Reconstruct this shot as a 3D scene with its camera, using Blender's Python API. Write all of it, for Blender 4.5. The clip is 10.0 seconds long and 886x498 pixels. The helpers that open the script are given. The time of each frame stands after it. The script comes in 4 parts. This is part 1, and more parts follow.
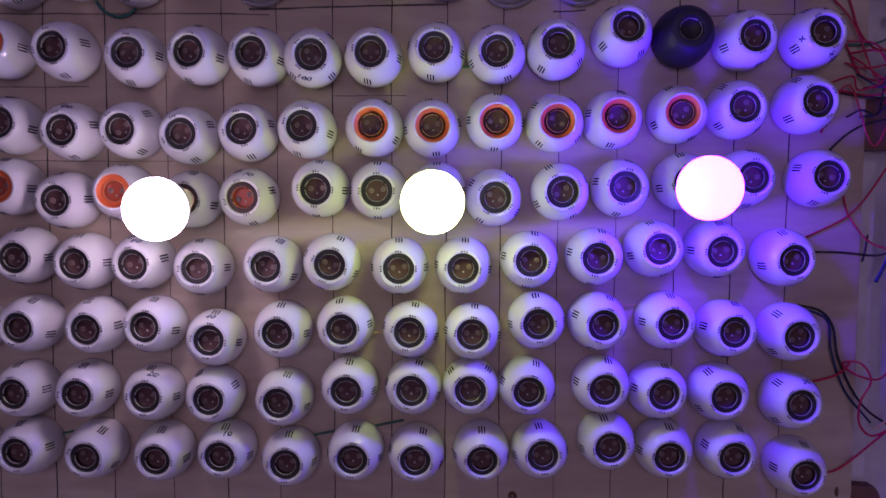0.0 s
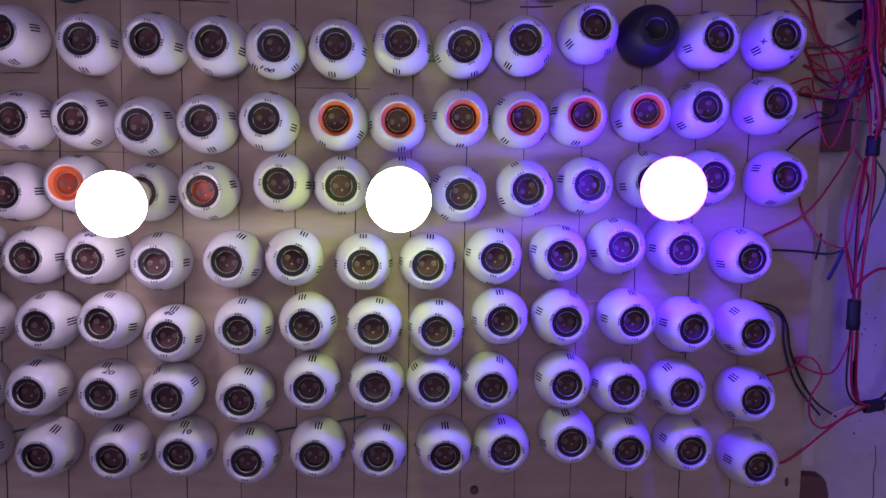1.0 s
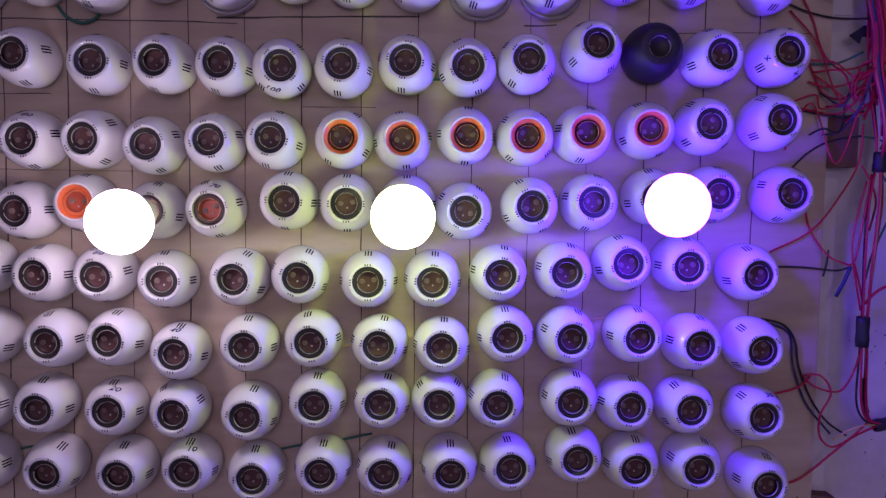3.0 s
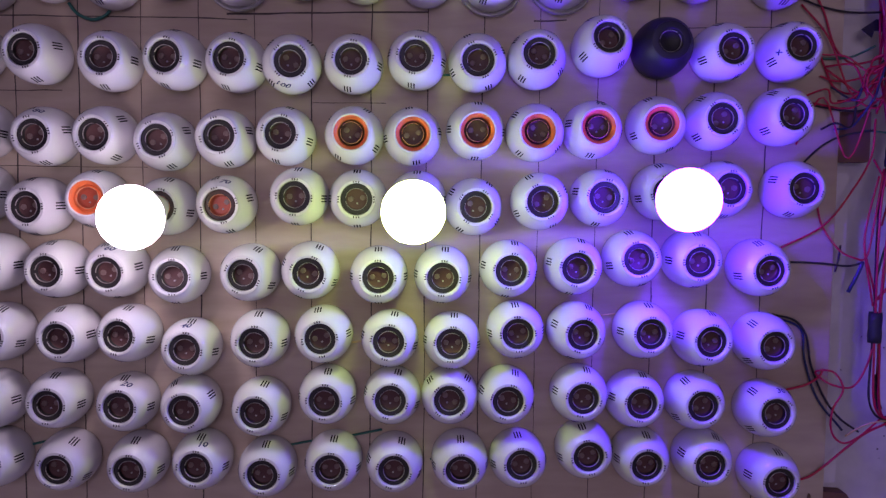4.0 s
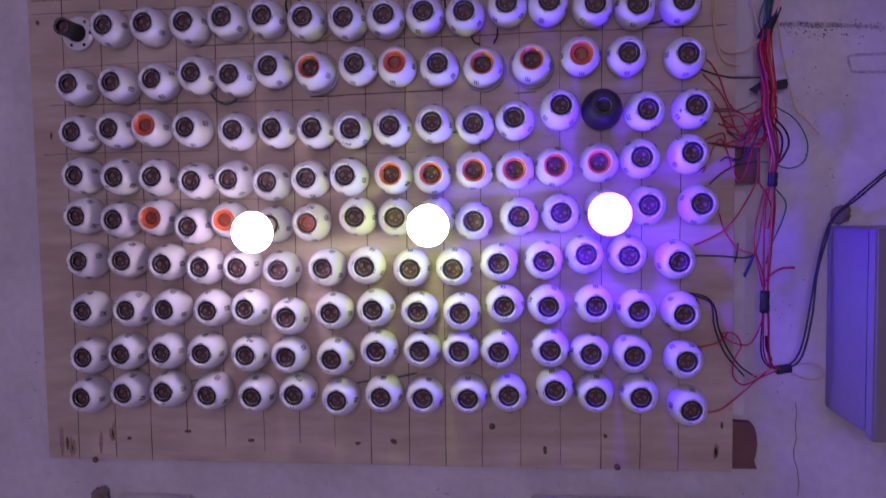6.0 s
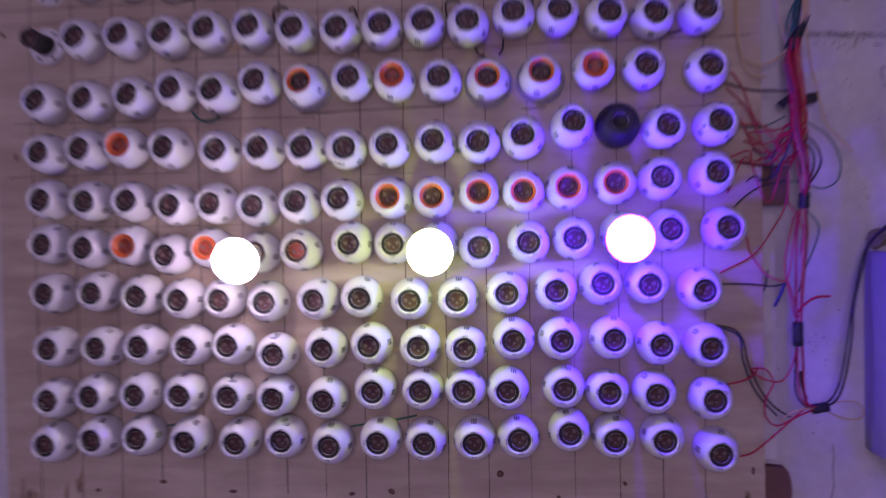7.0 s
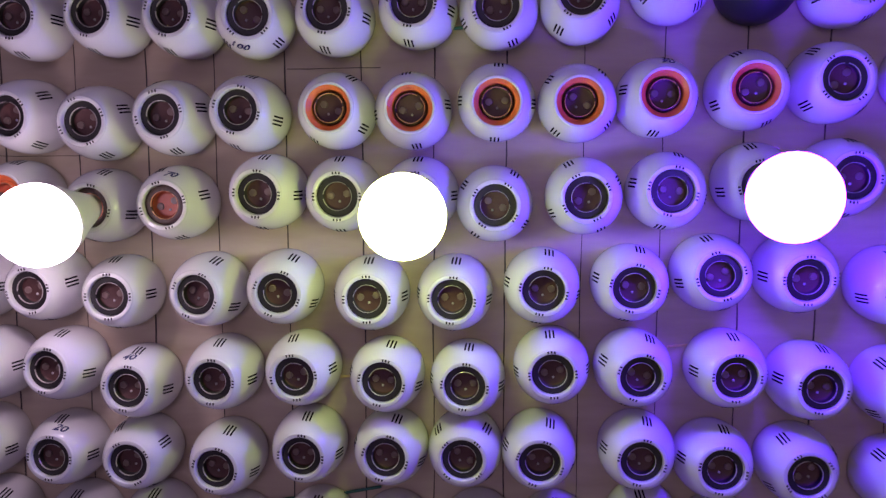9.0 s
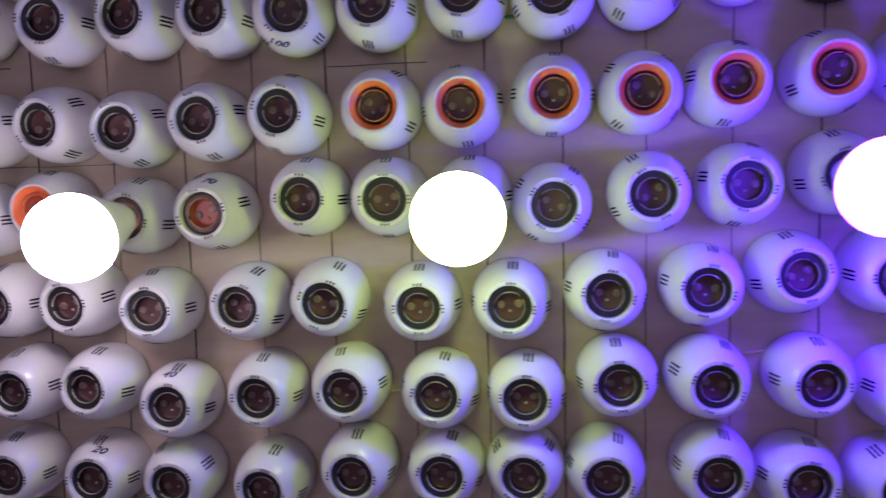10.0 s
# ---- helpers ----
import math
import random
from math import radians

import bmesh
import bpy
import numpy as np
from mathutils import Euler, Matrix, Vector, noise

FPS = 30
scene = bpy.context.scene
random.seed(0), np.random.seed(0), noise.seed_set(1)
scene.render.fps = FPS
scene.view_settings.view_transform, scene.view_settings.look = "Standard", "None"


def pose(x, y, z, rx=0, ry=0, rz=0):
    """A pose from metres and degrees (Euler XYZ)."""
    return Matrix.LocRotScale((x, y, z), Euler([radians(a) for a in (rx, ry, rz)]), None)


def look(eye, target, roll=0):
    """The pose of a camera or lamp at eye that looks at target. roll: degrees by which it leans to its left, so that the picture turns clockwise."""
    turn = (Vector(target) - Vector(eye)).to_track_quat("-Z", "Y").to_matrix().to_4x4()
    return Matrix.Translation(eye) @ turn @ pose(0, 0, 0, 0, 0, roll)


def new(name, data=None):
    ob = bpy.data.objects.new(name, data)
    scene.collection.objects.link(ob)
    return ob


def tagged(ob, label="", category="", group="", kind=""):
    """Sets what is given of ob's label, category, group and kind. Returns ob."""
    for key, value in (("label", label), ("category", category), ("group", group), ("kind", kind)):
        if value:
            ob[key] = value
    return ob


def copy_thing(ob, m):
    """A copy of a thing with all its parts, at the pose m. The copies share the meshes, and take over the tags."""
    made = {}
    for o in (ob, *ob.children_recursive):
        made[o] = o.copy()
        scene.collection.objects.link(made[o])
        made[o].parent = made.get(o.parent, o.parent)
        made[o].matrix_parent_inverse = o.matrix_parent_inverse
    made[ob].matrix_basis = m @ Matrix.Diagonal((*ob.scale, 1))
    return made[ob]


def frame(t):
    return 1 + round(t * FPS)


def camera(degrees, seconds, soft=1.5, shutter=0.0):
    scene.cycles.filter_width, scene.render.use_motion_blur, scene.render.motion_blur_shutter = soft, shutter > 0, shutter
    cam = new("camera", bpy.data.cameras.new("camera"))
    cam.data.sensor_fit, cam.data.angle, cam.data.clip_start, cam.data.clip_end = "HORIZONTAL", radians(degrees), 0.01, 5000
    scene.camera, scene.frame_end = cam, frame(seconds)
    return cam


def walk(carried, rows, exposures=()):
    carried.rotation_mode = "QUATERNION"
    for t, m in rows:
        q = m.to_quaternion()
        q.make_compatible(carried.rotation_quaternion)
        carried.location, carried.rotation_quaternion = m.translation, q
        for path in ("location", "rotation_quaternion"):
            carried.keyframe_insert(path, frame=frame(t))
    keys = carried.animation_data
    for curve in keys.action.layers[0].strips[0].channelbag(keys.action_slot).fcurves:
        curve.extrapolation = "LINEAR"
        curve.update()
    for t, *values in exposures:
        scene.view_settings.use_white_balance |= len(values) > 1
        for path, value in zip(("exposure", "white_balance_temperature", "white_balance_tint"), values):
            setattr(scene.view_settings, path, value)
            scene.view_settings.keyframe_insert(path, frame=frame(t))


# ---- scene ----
cam = camera(59.43, 10.0, 1.4, 0.6)
PATH = [
    (0.0, pose(0.0135, 0.0089, 1.5243, 85.90, 0.02, 0.88)),
    (0.5, pose(0.0080, 0.0179, 1.5421, 83.60, -0.66, -0.65)),
    (1.0, pose(-0.0008, 0.0152, 1.5416, 84.42, -0.68, -2.66)),
    (1.5, pose(0.0051, 0.0150, 1.5405, 85.87, -0.53, -2.90)),
    (2.0, pose(0.0075, 0.0108, 1.5403, 85.97, -0.41, -2.63)),
    (2.5, pose(0.0077, 0.0122, 1.5418, 85.82, -0.43, -2.10)),
    (4.0, pose(0.0043, 0.0129, 1.5360, 85.75, -0.40, -1.22)),
    (4.5, pose(-0.0043, 0.0143, 1.5380, 84.69, -0.18, -0.60)),
    (5.0, pose(0.0198, -0.1128, 1.5461, 84.08, -0.12, 1.31)),
    (5.5, pose(0.1264, -0.3368, 1.5427, 84.80, 0.04, 4.47)),
    (5.7, pose(0.1328, -0.3850, 1.5489, 85.15, 0.44, 5.39)),
    (6.8, pose(0.1208, -0.3655, 1.5585, 89.47, 1.24, 5.98)),
    (7.0, pose(0.1012, -0.2799, 1.5451, 88.63, 1.16, 4.99)),
    (7.5, pose(-0.0173, 0.0257, 1.5542, 81.21, 1.27, 1.11)),
    (8.0, pose(-0.0674, 0.1625, 1.5749, 76.20, 0.05, -0.91)),
    (8.5, pose(-0.0305, 0.2003, 1.5684, 80.80, 0.12, -0.66)),
    (9.0, pose(0.0640, 0.2190, 1.5570, 83.29, 0.24, 4.59)),
    (9.5, pose(0.0830, 0.2423, 1.5538, 83.76, 1.60, 6.93)),
    (10.0, pose(0.0409, 0.2567, 1.5512, 83.81, 1.80, 6.54)),
]
EXPOSURE = [(0.0, -0.5, 6200, 29), (0.5, -0.42, 6150, 22), (1.0, -0.36, 6150, 21), (2.0, -0.22, 6250, 20), (2.5, -0.2, 6350, 20), (4.0, -0.15, 6350, 11), (4.5, -0.15, 6300, 10), (5.0, -0.05, 6200, 15), (5.5, 0.18, 6200, 20), (7.0, 0.2, 6250, 24),
            (7.5, 0.02, 6350, 22), (8.0, -0.04, 6650, 20), (8.5, -0.32, 6750, 20), (9.0, -0.45, 6550, 18), (9.5, -0.45, 6350, 6), (10.0, -0.42, 6350, 4)]
walk(cam, PATH, EXPOSURE)

# ---- light ----
world = bpy.data.worlds.new("world")
scene.world = world
world.use_nodes = True
world.node_tree.nodes["Background"].inputs[0].default_value = (0.5, 0.55, 0.7, 1)
world.node_tree.nodes["Background"].inputs[1].default_value = 0.1
ROOM_LIGHT = 16.5
LAMP_LEFT, LAMP_MID, LAMP_RIGHT = 38.0, 42.0, 255.0

# Lilac area lamp added as room fill; no window or lamp is known there.
fill_light = bpy.data.lights.new("room_fill", "AREA")
fill_light.shape, fill_light.size, fill_light.size_y = "RECTANGLE", 1.35, 1.25
fill_light.energy, fill_light.color = ROOM_LIGHT, (0.97, 0.74, 1.13)
lamp_ob = new("room_fill", fill_light)
lamp_ob.matrix_world = look((-0.2, -2.98, 2.1), (-0.15, 0.85, 1.7))


# ---- materials ----
def material(name, colour, rough=0.5, metal=0.0, grain=0.0, scale=40.0, bump=0.0, second=None, big=0.0, big_scale=4.0, coat=0.0, stretch=(1, 1, 1)):
    """Principled surface with two scales of colour variation and fine relief."""
    m = bpy.data.materials.new(name)
    m.use_nodes = True
    nt = m.node_tree
    b = nt.nodes["Principled BSDF"]
    b.inputs["Base Color"].default_value = (*colour, 1)
    b.inputs["Roughness"].default_value = rough
    b.inputs["Metallic"].default_value = metal
    b.inputs["Coat Weight"].default_value = coat
    if grain or big or bump:
        co = nt.nodes.new("ShaderNodeTexCoord")
        mp = nt.nodes.new("ShaderNodeMapping")
        mp.inputs["Scale"].default_value = stretch
        nt.links.new(co.outputs["Object"], mp.inputs[0])
        fine = nt.nodes.new("ShaderNodeTexNoise")
        fine.inputs["Scale"].default_value, fine.inputs["Detail"].default_value = scale, 6
        nt.links.new(mp.outputs[0], fine.inputs["Vector"])
        wide = nt.nodes.new("ShaderNodeTexNoise")
        wide.inputs["Scale"].default_value, wide.inputs["Detail"].default_value = big_scale, 5
        nt.links.new(mp.outputs[0], wide.inputs["Vector"])
        other = second or tuple(c * 0.6 for c in colour)
        last = None
        for tex, amount in ((fine, grain), (wide, big)):
            ramp = nt.nodes.new("ShaderNodeMapRange")
            ramp.inputs[1].default_value, ramp.inputs[2].default_value = 0.38, 0.68
            ramp.inputs[4].default_value = amount
            nt.links.new(tex.outputs[0], ramp.inputs[0])
            mix = nt.nodes.new("ShaderNodeMix")
            mix.data_type = "RGBA"
            mix.inputs[6].default_value, mix.inputs[7].default_value = (*colour, 1), (*other, 1)
            if last:
                nt.links.new(last.outputs[2], mix.inputs[6])
            nt.links.new(ramp.outputs[0], mix.inputs[0])
            last = mix
        nt.links.new(last.outputs[2], b.inputs["Base Color"])
        if bump:
            bp = nt.nodes.new("ShaderNodeBump")
            bp.inputs["Strength"].default_value, bp.inputs["Distance"].default_value = bump, 0.002
            nt.links.new(fine.outputs[0], bp.inputs["Height"])
            nt.links.new(bp.outputs[0], b.inputs["Normal"])
    return m


def glowing(name, colour, strength):
    m = material(name, (0.9, 0.9, 0.9), 0.4)
    b = m.node_tree.nodes["Principled BSDF"]
    b.inputs["Emission Color"].default_value = (*colour, 1)
    b.inputs["Emission Strength"].default_value = strength
    return m


PLASTER = material("whitewashed_plaster", (0.74, 0.72, 0.71), 0.85, grain=0.2, scale=60, bump=0.35, second=(0.4, 0.38, 0.37), big=0.5, big_scale=7)
ROOM_PAINT = material("room_paint", (0.7, 0.69, 0.69), 0.8, grain=0.15, scale=30, big=0.2)
PLYWOOD = material("worn_plywood", (0.64, 0.56, 0.42), 0.65, grain=0.4, scale=20, bump=0.15, second=(0.38, 0.28, 0.2), big=0.75, big_scale=5.0, stretch=(0.55, 1, 2.4))
BATTEN = material("brown_batten_wood", (0.22, 0.11, 0.09), 0.7, grain=0.5, scale=30, bump=0.2, big=0.4, big_scale=8)
INK = material("dark_marker_ink", (0.03, 0.026, 0.025), 0.7, grain=0.5, scale=120, second=(0.16, 0.12, 0.09), big=0.3, big_scale=14)
SMUDGE = material("brown_wood_smudge", (0.46, 0.34, 0.24), 0.75, grain=0.7, scale=90, second=(0.26, 0.18, 0.12), big=0.5, big_scale=30)
KNOT = material("dark_wood_knot", (0.14, 0.09, 0.06), 0.8, grain=0.5, scale=200, second=(0.2, 0.13, 0.09))
COVER = material("glossy_white_plastic", (0.8, 0.8, 0.79), 0.06, grain=0.04, scale=90, second=(0.66, 0.64, 0.6), big=0.05, big_scale=20)
COVER_BLACK = material("satin_black_plastic", (0.012, 0.011, 0.014), 0.5, grain=0.2, scale=60)
CLEAR = material("clear_plastic", (0.9, 0.9, 0.92), 0.12)
CLEAR.node_tree.nodes["Principled BSDF"].inputs["Transmission Weight"].default_value = 0.65
SOCKET = material("black_bakelite", (0.02, 0.017, 0.017), 0.5, grain=0.2, scale=90)
SOCKET_IN = material("brown_bakelite", (0.11, 0.045, 0.04), 0.5, grain=0.3, scale=120)
LIP = material("worn_metal_lip", (0.62, 0.58, 0.54), 0.25, metal=0.3, grain=0.4, scale=150)
BRASS = material("dull_brass_contact", (0.24, 0.17, 0.145), 0.5, metal=0.2, grain=0.3, scale=200)
ORANGE = material("orange_plastic", (0.85, 0.2, 0.06), 0.35, grain=0.1, scale=60)
# Near-black for vents and screw holes: the shade inside them put into colour.
VENT = material("vent_shade", (0.008, 0.008, 0.009), 1.0)
VENT.node_tree.nodes["Principled BSDF"].inputs["Specular IOR Level"].default_value = 0.05
SOCKET_RUST = material("dark_rust_bakelite", (0.05, 0.02, 0.015), 0.45, grain=0.3, scale=120)
EMBER_RED = material("deep_orange_red_plastic", (0.42, 0.075, 0.03), 0.4, grain=0.2, scale=100)
WALL_STAIN = material("grey_plaster_stain", (0.34, 0.31, 0.31), 0.9, grain=0.8, scale=160, second=(0.62, 0.6, 0.6), big=0.4, big_scale=40)
PALE_LIP = material("pale_orange_lip", (0.75, 0.36, 0.2), 0.4, grain=0.2, scale=150)
PEN = material("blue_pen", (0.02, 0.025, 0.12), 0.5)
LAMP_BODY = material("white_lamp_body", (0.8, 0.8, 0.8), 0.4)
CAP = material("tin_lamp_cap", (0.6, 0.6, 0.6), 0.3, metal=1.0)
GLOW_LEFT = glowing("lilac_white_glow", (1.0, 0.78, 1.0), LAMP_LEFT)
GLOW_MID = glowing("lime_white_glow", (0.78, 1.0, 0.22), LAMP_MID)
GLOW_RIGHT = glowing("violet_glow", (0.088, 0.008, 1.0), LAMP_RIGHT)
RED_WIRE = material("red_wire", (0.5, 0.007, 0.06), 0.4, grain=0.2, scale=80)
PINK_WIRE = material("faded_pink_wire", (0.6, 0.26, 0.2), 0.45, grain=0.2, scale=80)
BLACK_WIRE = material("black_wire", (0.02, 0.02, 0.025), 0.45, grain=0.2, scale=80)
GREEN_WIRE = material("green_wire", (0.03, 0.16, 0.12), 0.45, grain=0.2, scale=80)
BLUE_WIRE = material("blue_wire", (0.02, 0.035, 0.11), 0.45, grain=0.2, scale=80)
YELLOW_WIRE = material("yellow_wire", (0.68, 0.52, 0.26), 0.45, grain=0.2, scale=80)
TAPE = material("black_tape", (0.018, 0.017, 0.03), 0.5, grain=0.3, scale=200, bump=0.2)
METAL_BOX = material("dark_grey_painted_steel", (0.27, 0.25, 0.3), 0.5, grain=0.15, scale=40, big=0.25, big_scale=7, bump=0.04)
SWITCH = material("white_switch_plastic", (0.75, 0.74, 0.72), 0.35, grain=0.15, scale=30, second=(0.5, 0.47, 0.42), big=0.15)
STEEL = material("rusty_steel", (0.22, 0.15, 0.11), 0.55, metal=0.6, grain=0.5, scale=200)
CEMENT = material("cracked_cement", (0.26, 0.22, 0.17), 0.9, grain=0.5, scale=70, bump=0.6, second=(0.12, 0.1, 0.08))


# ---- building helpers ----
def finish(bm, name, mat, smooth=True):
    me = bpy.data.meshes.new(name)
    bmesh.ops.recalc_face_normals(bm, faces=bm.faces)
    bm.to_mesh(me)
    bm.free()
    me.materials.append(mat)
    for p in me.polygons:
        p.use_smooth = smooth
    return me


def part(name, me, parent, label="", m=None):
    ob = new(name, me)
    ob.parent = parent
    if m is not None:
        ob.matrix_basis = m
    return tagged(ob, label)


def box_mesh(name, size, mat, bevel=0.0, centre=(0, 0, 0)):
    bm = bmesh.new()
    bmesh.ops.create_cube(bm, size=1, matrix=Matrix.Translation(centre) @ Matrix.Diagonal((*size, 1)))
    if bevel:
        bmesh.ops.bevel(bm, geom=bm.edges[:], offset=bevel, segments=2, affect="EDGES")
    return finish(bm, name, mat, False)


def lathe(name, profile, mat, n=40, closed=False):
    """Turned form round z from (radius, height) pairs."""
    bm = bmesh.new()
    rings = []
    for r, z in profile:
        if r < 1e-6:
            rings.append([bm.verts.new((0, 0, z))])
        else:
            rings.append([bm.verts.new((r * math.cos(2 * math.pi * k / n), r * math.sin(2 * math.pi * k / n), z)) for k in range(n)])
    pairs = list(zip(rings, rings[1:]))
    if closed:
        pairs.append((rings[-1], rings[0]))
    for a, b in pairs:
        for k in range(n):
            j = (k + 1) % n
            if len(a) == 1 and len(b) > 1:
                bm.faces.new((a[0], b[k], b[j]))
            elif len(b) == 1 and len(a) > 1:
                bm.faces.new((a[k], a[j], b[0]))
            elif len(a) > 1:
                bm.faces.new((a[k], a[j], b[j], b[k]))
    return finish(bm, name, mat)


def tube(name, pts, r, mat, sides=8, steps=6):
    """Round wire along a smooth line through the points."""
    p = [Vector(q) for q in pts]
    p = [p[0] * 2 - p[1]] + p + [p[-1] * 2 - p[-2]]
    line = []
    for i in range(1, len(p) - 2):
        for s in range(steps):
            t = s / steps
            a, b, c, d = p[i - 1], p[i], p[i + 1], p[i + 2]
            line.append(0.5 * (2 * b + (c - a) * t + (2 * a - 5 * b + 4 * c - d) * t * t + (3 * b - a - 3 * c + d) * t ** 3))
    line.append(p[-2])
    bm = bmesh.new()
    rings, side = [], None
    for i, q in enumerate(line):
        way = (line[min(i + 1, len(line) - 1)] - line[max(i - 1, 0)]).normalized()
        side = (side - way * side.dot(way)).normalized() if side else way.orthogonal().normalized()
        up = way.cross(side)
        rings.append([bm.verts.new(q + r * (math.cos(2 * math.pi * k / sides) * side + math.sin(2 * math.pi * k / sides) * up)) for k in range(sides)])
    for a, b in zip(rings, rings[1:]):
        for k in range(sides):
            bm.faces.new((a[k], a[(k + 1) % sides], b[(k + 1) % sides], b[k]))
    bm.faces.new(rings[0]), bm.faces.new(rings[-1])
    return finish(bm, name, mat)


# ---- room ----
BOARD_Y, WALL_Y = 0.8715, 0.900


def slab(name, lo, hi, mat, label):
    size = [b - a for a, b in zip(lo, hi)]
    ob = new(name, box_mesh(name, size, mat))
    ob.location = [(a + b) / 2 for a, b in zip(lo, hi)]
    return tagged(ob, label, name.split("_")[0], kind="structure")


slab("wall_north", (-2.3, WALL_Y, 0), (2.6, WALL_Y + 0.2, 2.8), PLASTER, "stained whitewashed plaster wall behind the wooden board")
# Unseen surfaces added to close the room; their pale paint bounces the fill.
slab("wall_west", (-2.5, -3.2, 0), (-2.3, WALL_Y + 0.2, 2.8), ROOM_PAINT, "plain painted side wall closing the room")
slab("wall_east", (2.6, -3.2, 0), (2.8, WALL_Y + 0.2, 2.8), ROOM_PAINT, "plain painted side wall closing the room")
slab("floor", (-2.5, -3.2, -0.1), (2.8, WALL_Y + 0.2, 0), ROOM_PAINT, "plain cement floor of the room")
slab("ceiling", (-2.5, -3.2, 2.8), (2.8, WALL_Y + 0.2, 2.9), ROOM_PAINT, "plain painted ceiling of the room")


def back_wall():
    """The unseen back wall, with an opening added behind the camera for the fill light."""
    bm = bmesh.new()
    for lo, hi in (((-2.3, 0), (-0.9, 2.8)), ((0.5, 0), (2.6, 2.8)), ((-0.9, 0), (0.5, 1.45)), ((-0.9, 2.75), (0.5, 2.8))):
        c = ((lo[0] + hi[0]) / 2, -3.1, (lo[1] + hi[1]) / 2)
        bmesh.ops.create_cube(bm, size=1, matrix=Matrix.Translation(c) @ Matrix.Diagonal((hi[0] - lo[0], 0.2, hi[1] - lo[1], 1)))
    ob = new("wall_south", finish(bm, "wall_south", ROOM_PAINT, False))
    tagged(ob, "plain painted unseen back wall with an opening for the fill light", "wall", kind="structure")


back_wall()

# ---- the board ----
LEFT, RIGHT, BOTTOM, TOP = -0.697, 0.462, 1.1125, 2.2
board = tagged(new("board"), "worn plywood board with marked grid lines, fixed to the wall", "board")
board.location = (0, BOARD_Y, BOTTOM)
part("panel", box_mesh("panel", (RIGHT - LEFT, 0.014, TOP - BOTTOM), PLYWOOD, 0.0012, ((LEFT + RIGHT) / 2, 0.007, (TOP - BOTTOM) / 2)), board)


def stroke(name, ax, az, bx, bz, width=0.0013, mat=INK, wobble=0.0006):
    """A hand-drawn line on the board as a thin raised ribbon."""
    bm = bmesh.new()
    n = max(4, int(math.hypot(bx - ax, bz - az) / 0.02))
    d = Vector((bx - ax, 0, bz - az)).normalized()
    side = Vector((d.z, 0, -d.x))
    rows, drift = [], 0
    for i in range(n + 1):
        t = i / n
        drift = 0.8 * drift + random.uniform(-wobble, wobble)
        q = Vector((ax + (bx - ax) * t, -0.0004, az + (bz - az) * t)) + side * drift
        w = width * random.uniform(0.6, 1.15) / 2
        rows.append([bm.verts.new(q - side * w), bm.verts.new(q + side * w), bm.verts.new(q + side * w + Vector((0, 0.0004, 0))), bm.verts.new(q - side * w + Vector((0, 0.0004, 0)))])
    for a, b in zip(rows, rows[1:]):
        for k in range(4):
            bm.faces.new((a[k], a[(k + 1) % 4], b[(k + 1) % 4], b[k]))
    return part(name, finish(bm, name, mat, False), board)


UPRIGHTS = [(-0.635, 0), (-0.567, 0.004), (-0.503, 0), (-0.438, 0.05), (-0.371, 0.026), (-0.304, 0.02), (-0.242, 0.035), (-0.182, 0.03), (-0.121, 0), (-0.057, 0),
            (0.004, 0), (0.064, 0), (0.126, 0.002), (0.190, 0.004), (0.255, 0), (0.317, 0), (0.377, 0)]
for n, (x, low) in enumerate(UPRIGHTS):
    faint = n in (5, 7, 12, 13)
    x *= 1.006
    stroke("grid_line", x - 0.002, low, x + 0.004, TOP - BOTTOM - 0.01, 0.0008 if faint else 0.0013)
for za, zb, a, b, w in ((0.786, 0.790, -0.69, -0.37, 0.0014), (0.764, 0.765, -0.69, -0.33, 0.0013), (0.789, 0.769, -0.33, 0.455, 0.0014), (0.764, 0.758, -0.20, 0.10, 0.0008),
                        (0.702, 0.704, -0.40, 0.448, 0.0013), (0.674, 0.681, -0.63, -0.30, 0.0008), (0.611, 0.607, -0.665, -0.19, 0.0013), (0.613, 0.619, -0.212, 0.006, 0.0020),
                        (0.609, 0.611, 0.12, 0.156, 0.0016), (0.603, 0.606, 0.25, 0.44, 0.0008), (0.528, 0.530, -0.68, -0.39, 0.0009), (0.519, 0.520, -0.12, -0.04, 0.0007),
                        (0.450, 0.447, -0.60, -0.30, 0.0006), (0.857, 0.860, -0.68, 0.45, 0.0012)):
    stroke("grid_line", a, za, b, zb, w)


def blot(x, z, rx, rz, mat=KNOT):
    bm = bmesh.new()
    n, ph = 14, random.uniform(0, 6)
    ring = [(1 + 0.12 * math.sin(2 * a + ph) + random.uniform(-0.12, 0.12), a) for a in (2 * math.pi * k / n for k in range(n))]
    top = [bm.verts.new((rx * s * math.cos(a), -0.0006, rz * s * math.sin(a))) for s, a in ring]
    low = [bm.verts.new((1.1 * rx * s * math.cos(a), 0, 1.1 * rz * s * math.sin(a))) for s, a in ring]
    bm.faces.new(top)
    for k in range(n):
        bm.faces.new((top[k], top[(k + 1) % n], low[(k + 1) % n], low[k]))
    return part("wood_knot", finish(bm, "wood_knot", mat), board, "", Matrix.Translation((x, 0, z)))


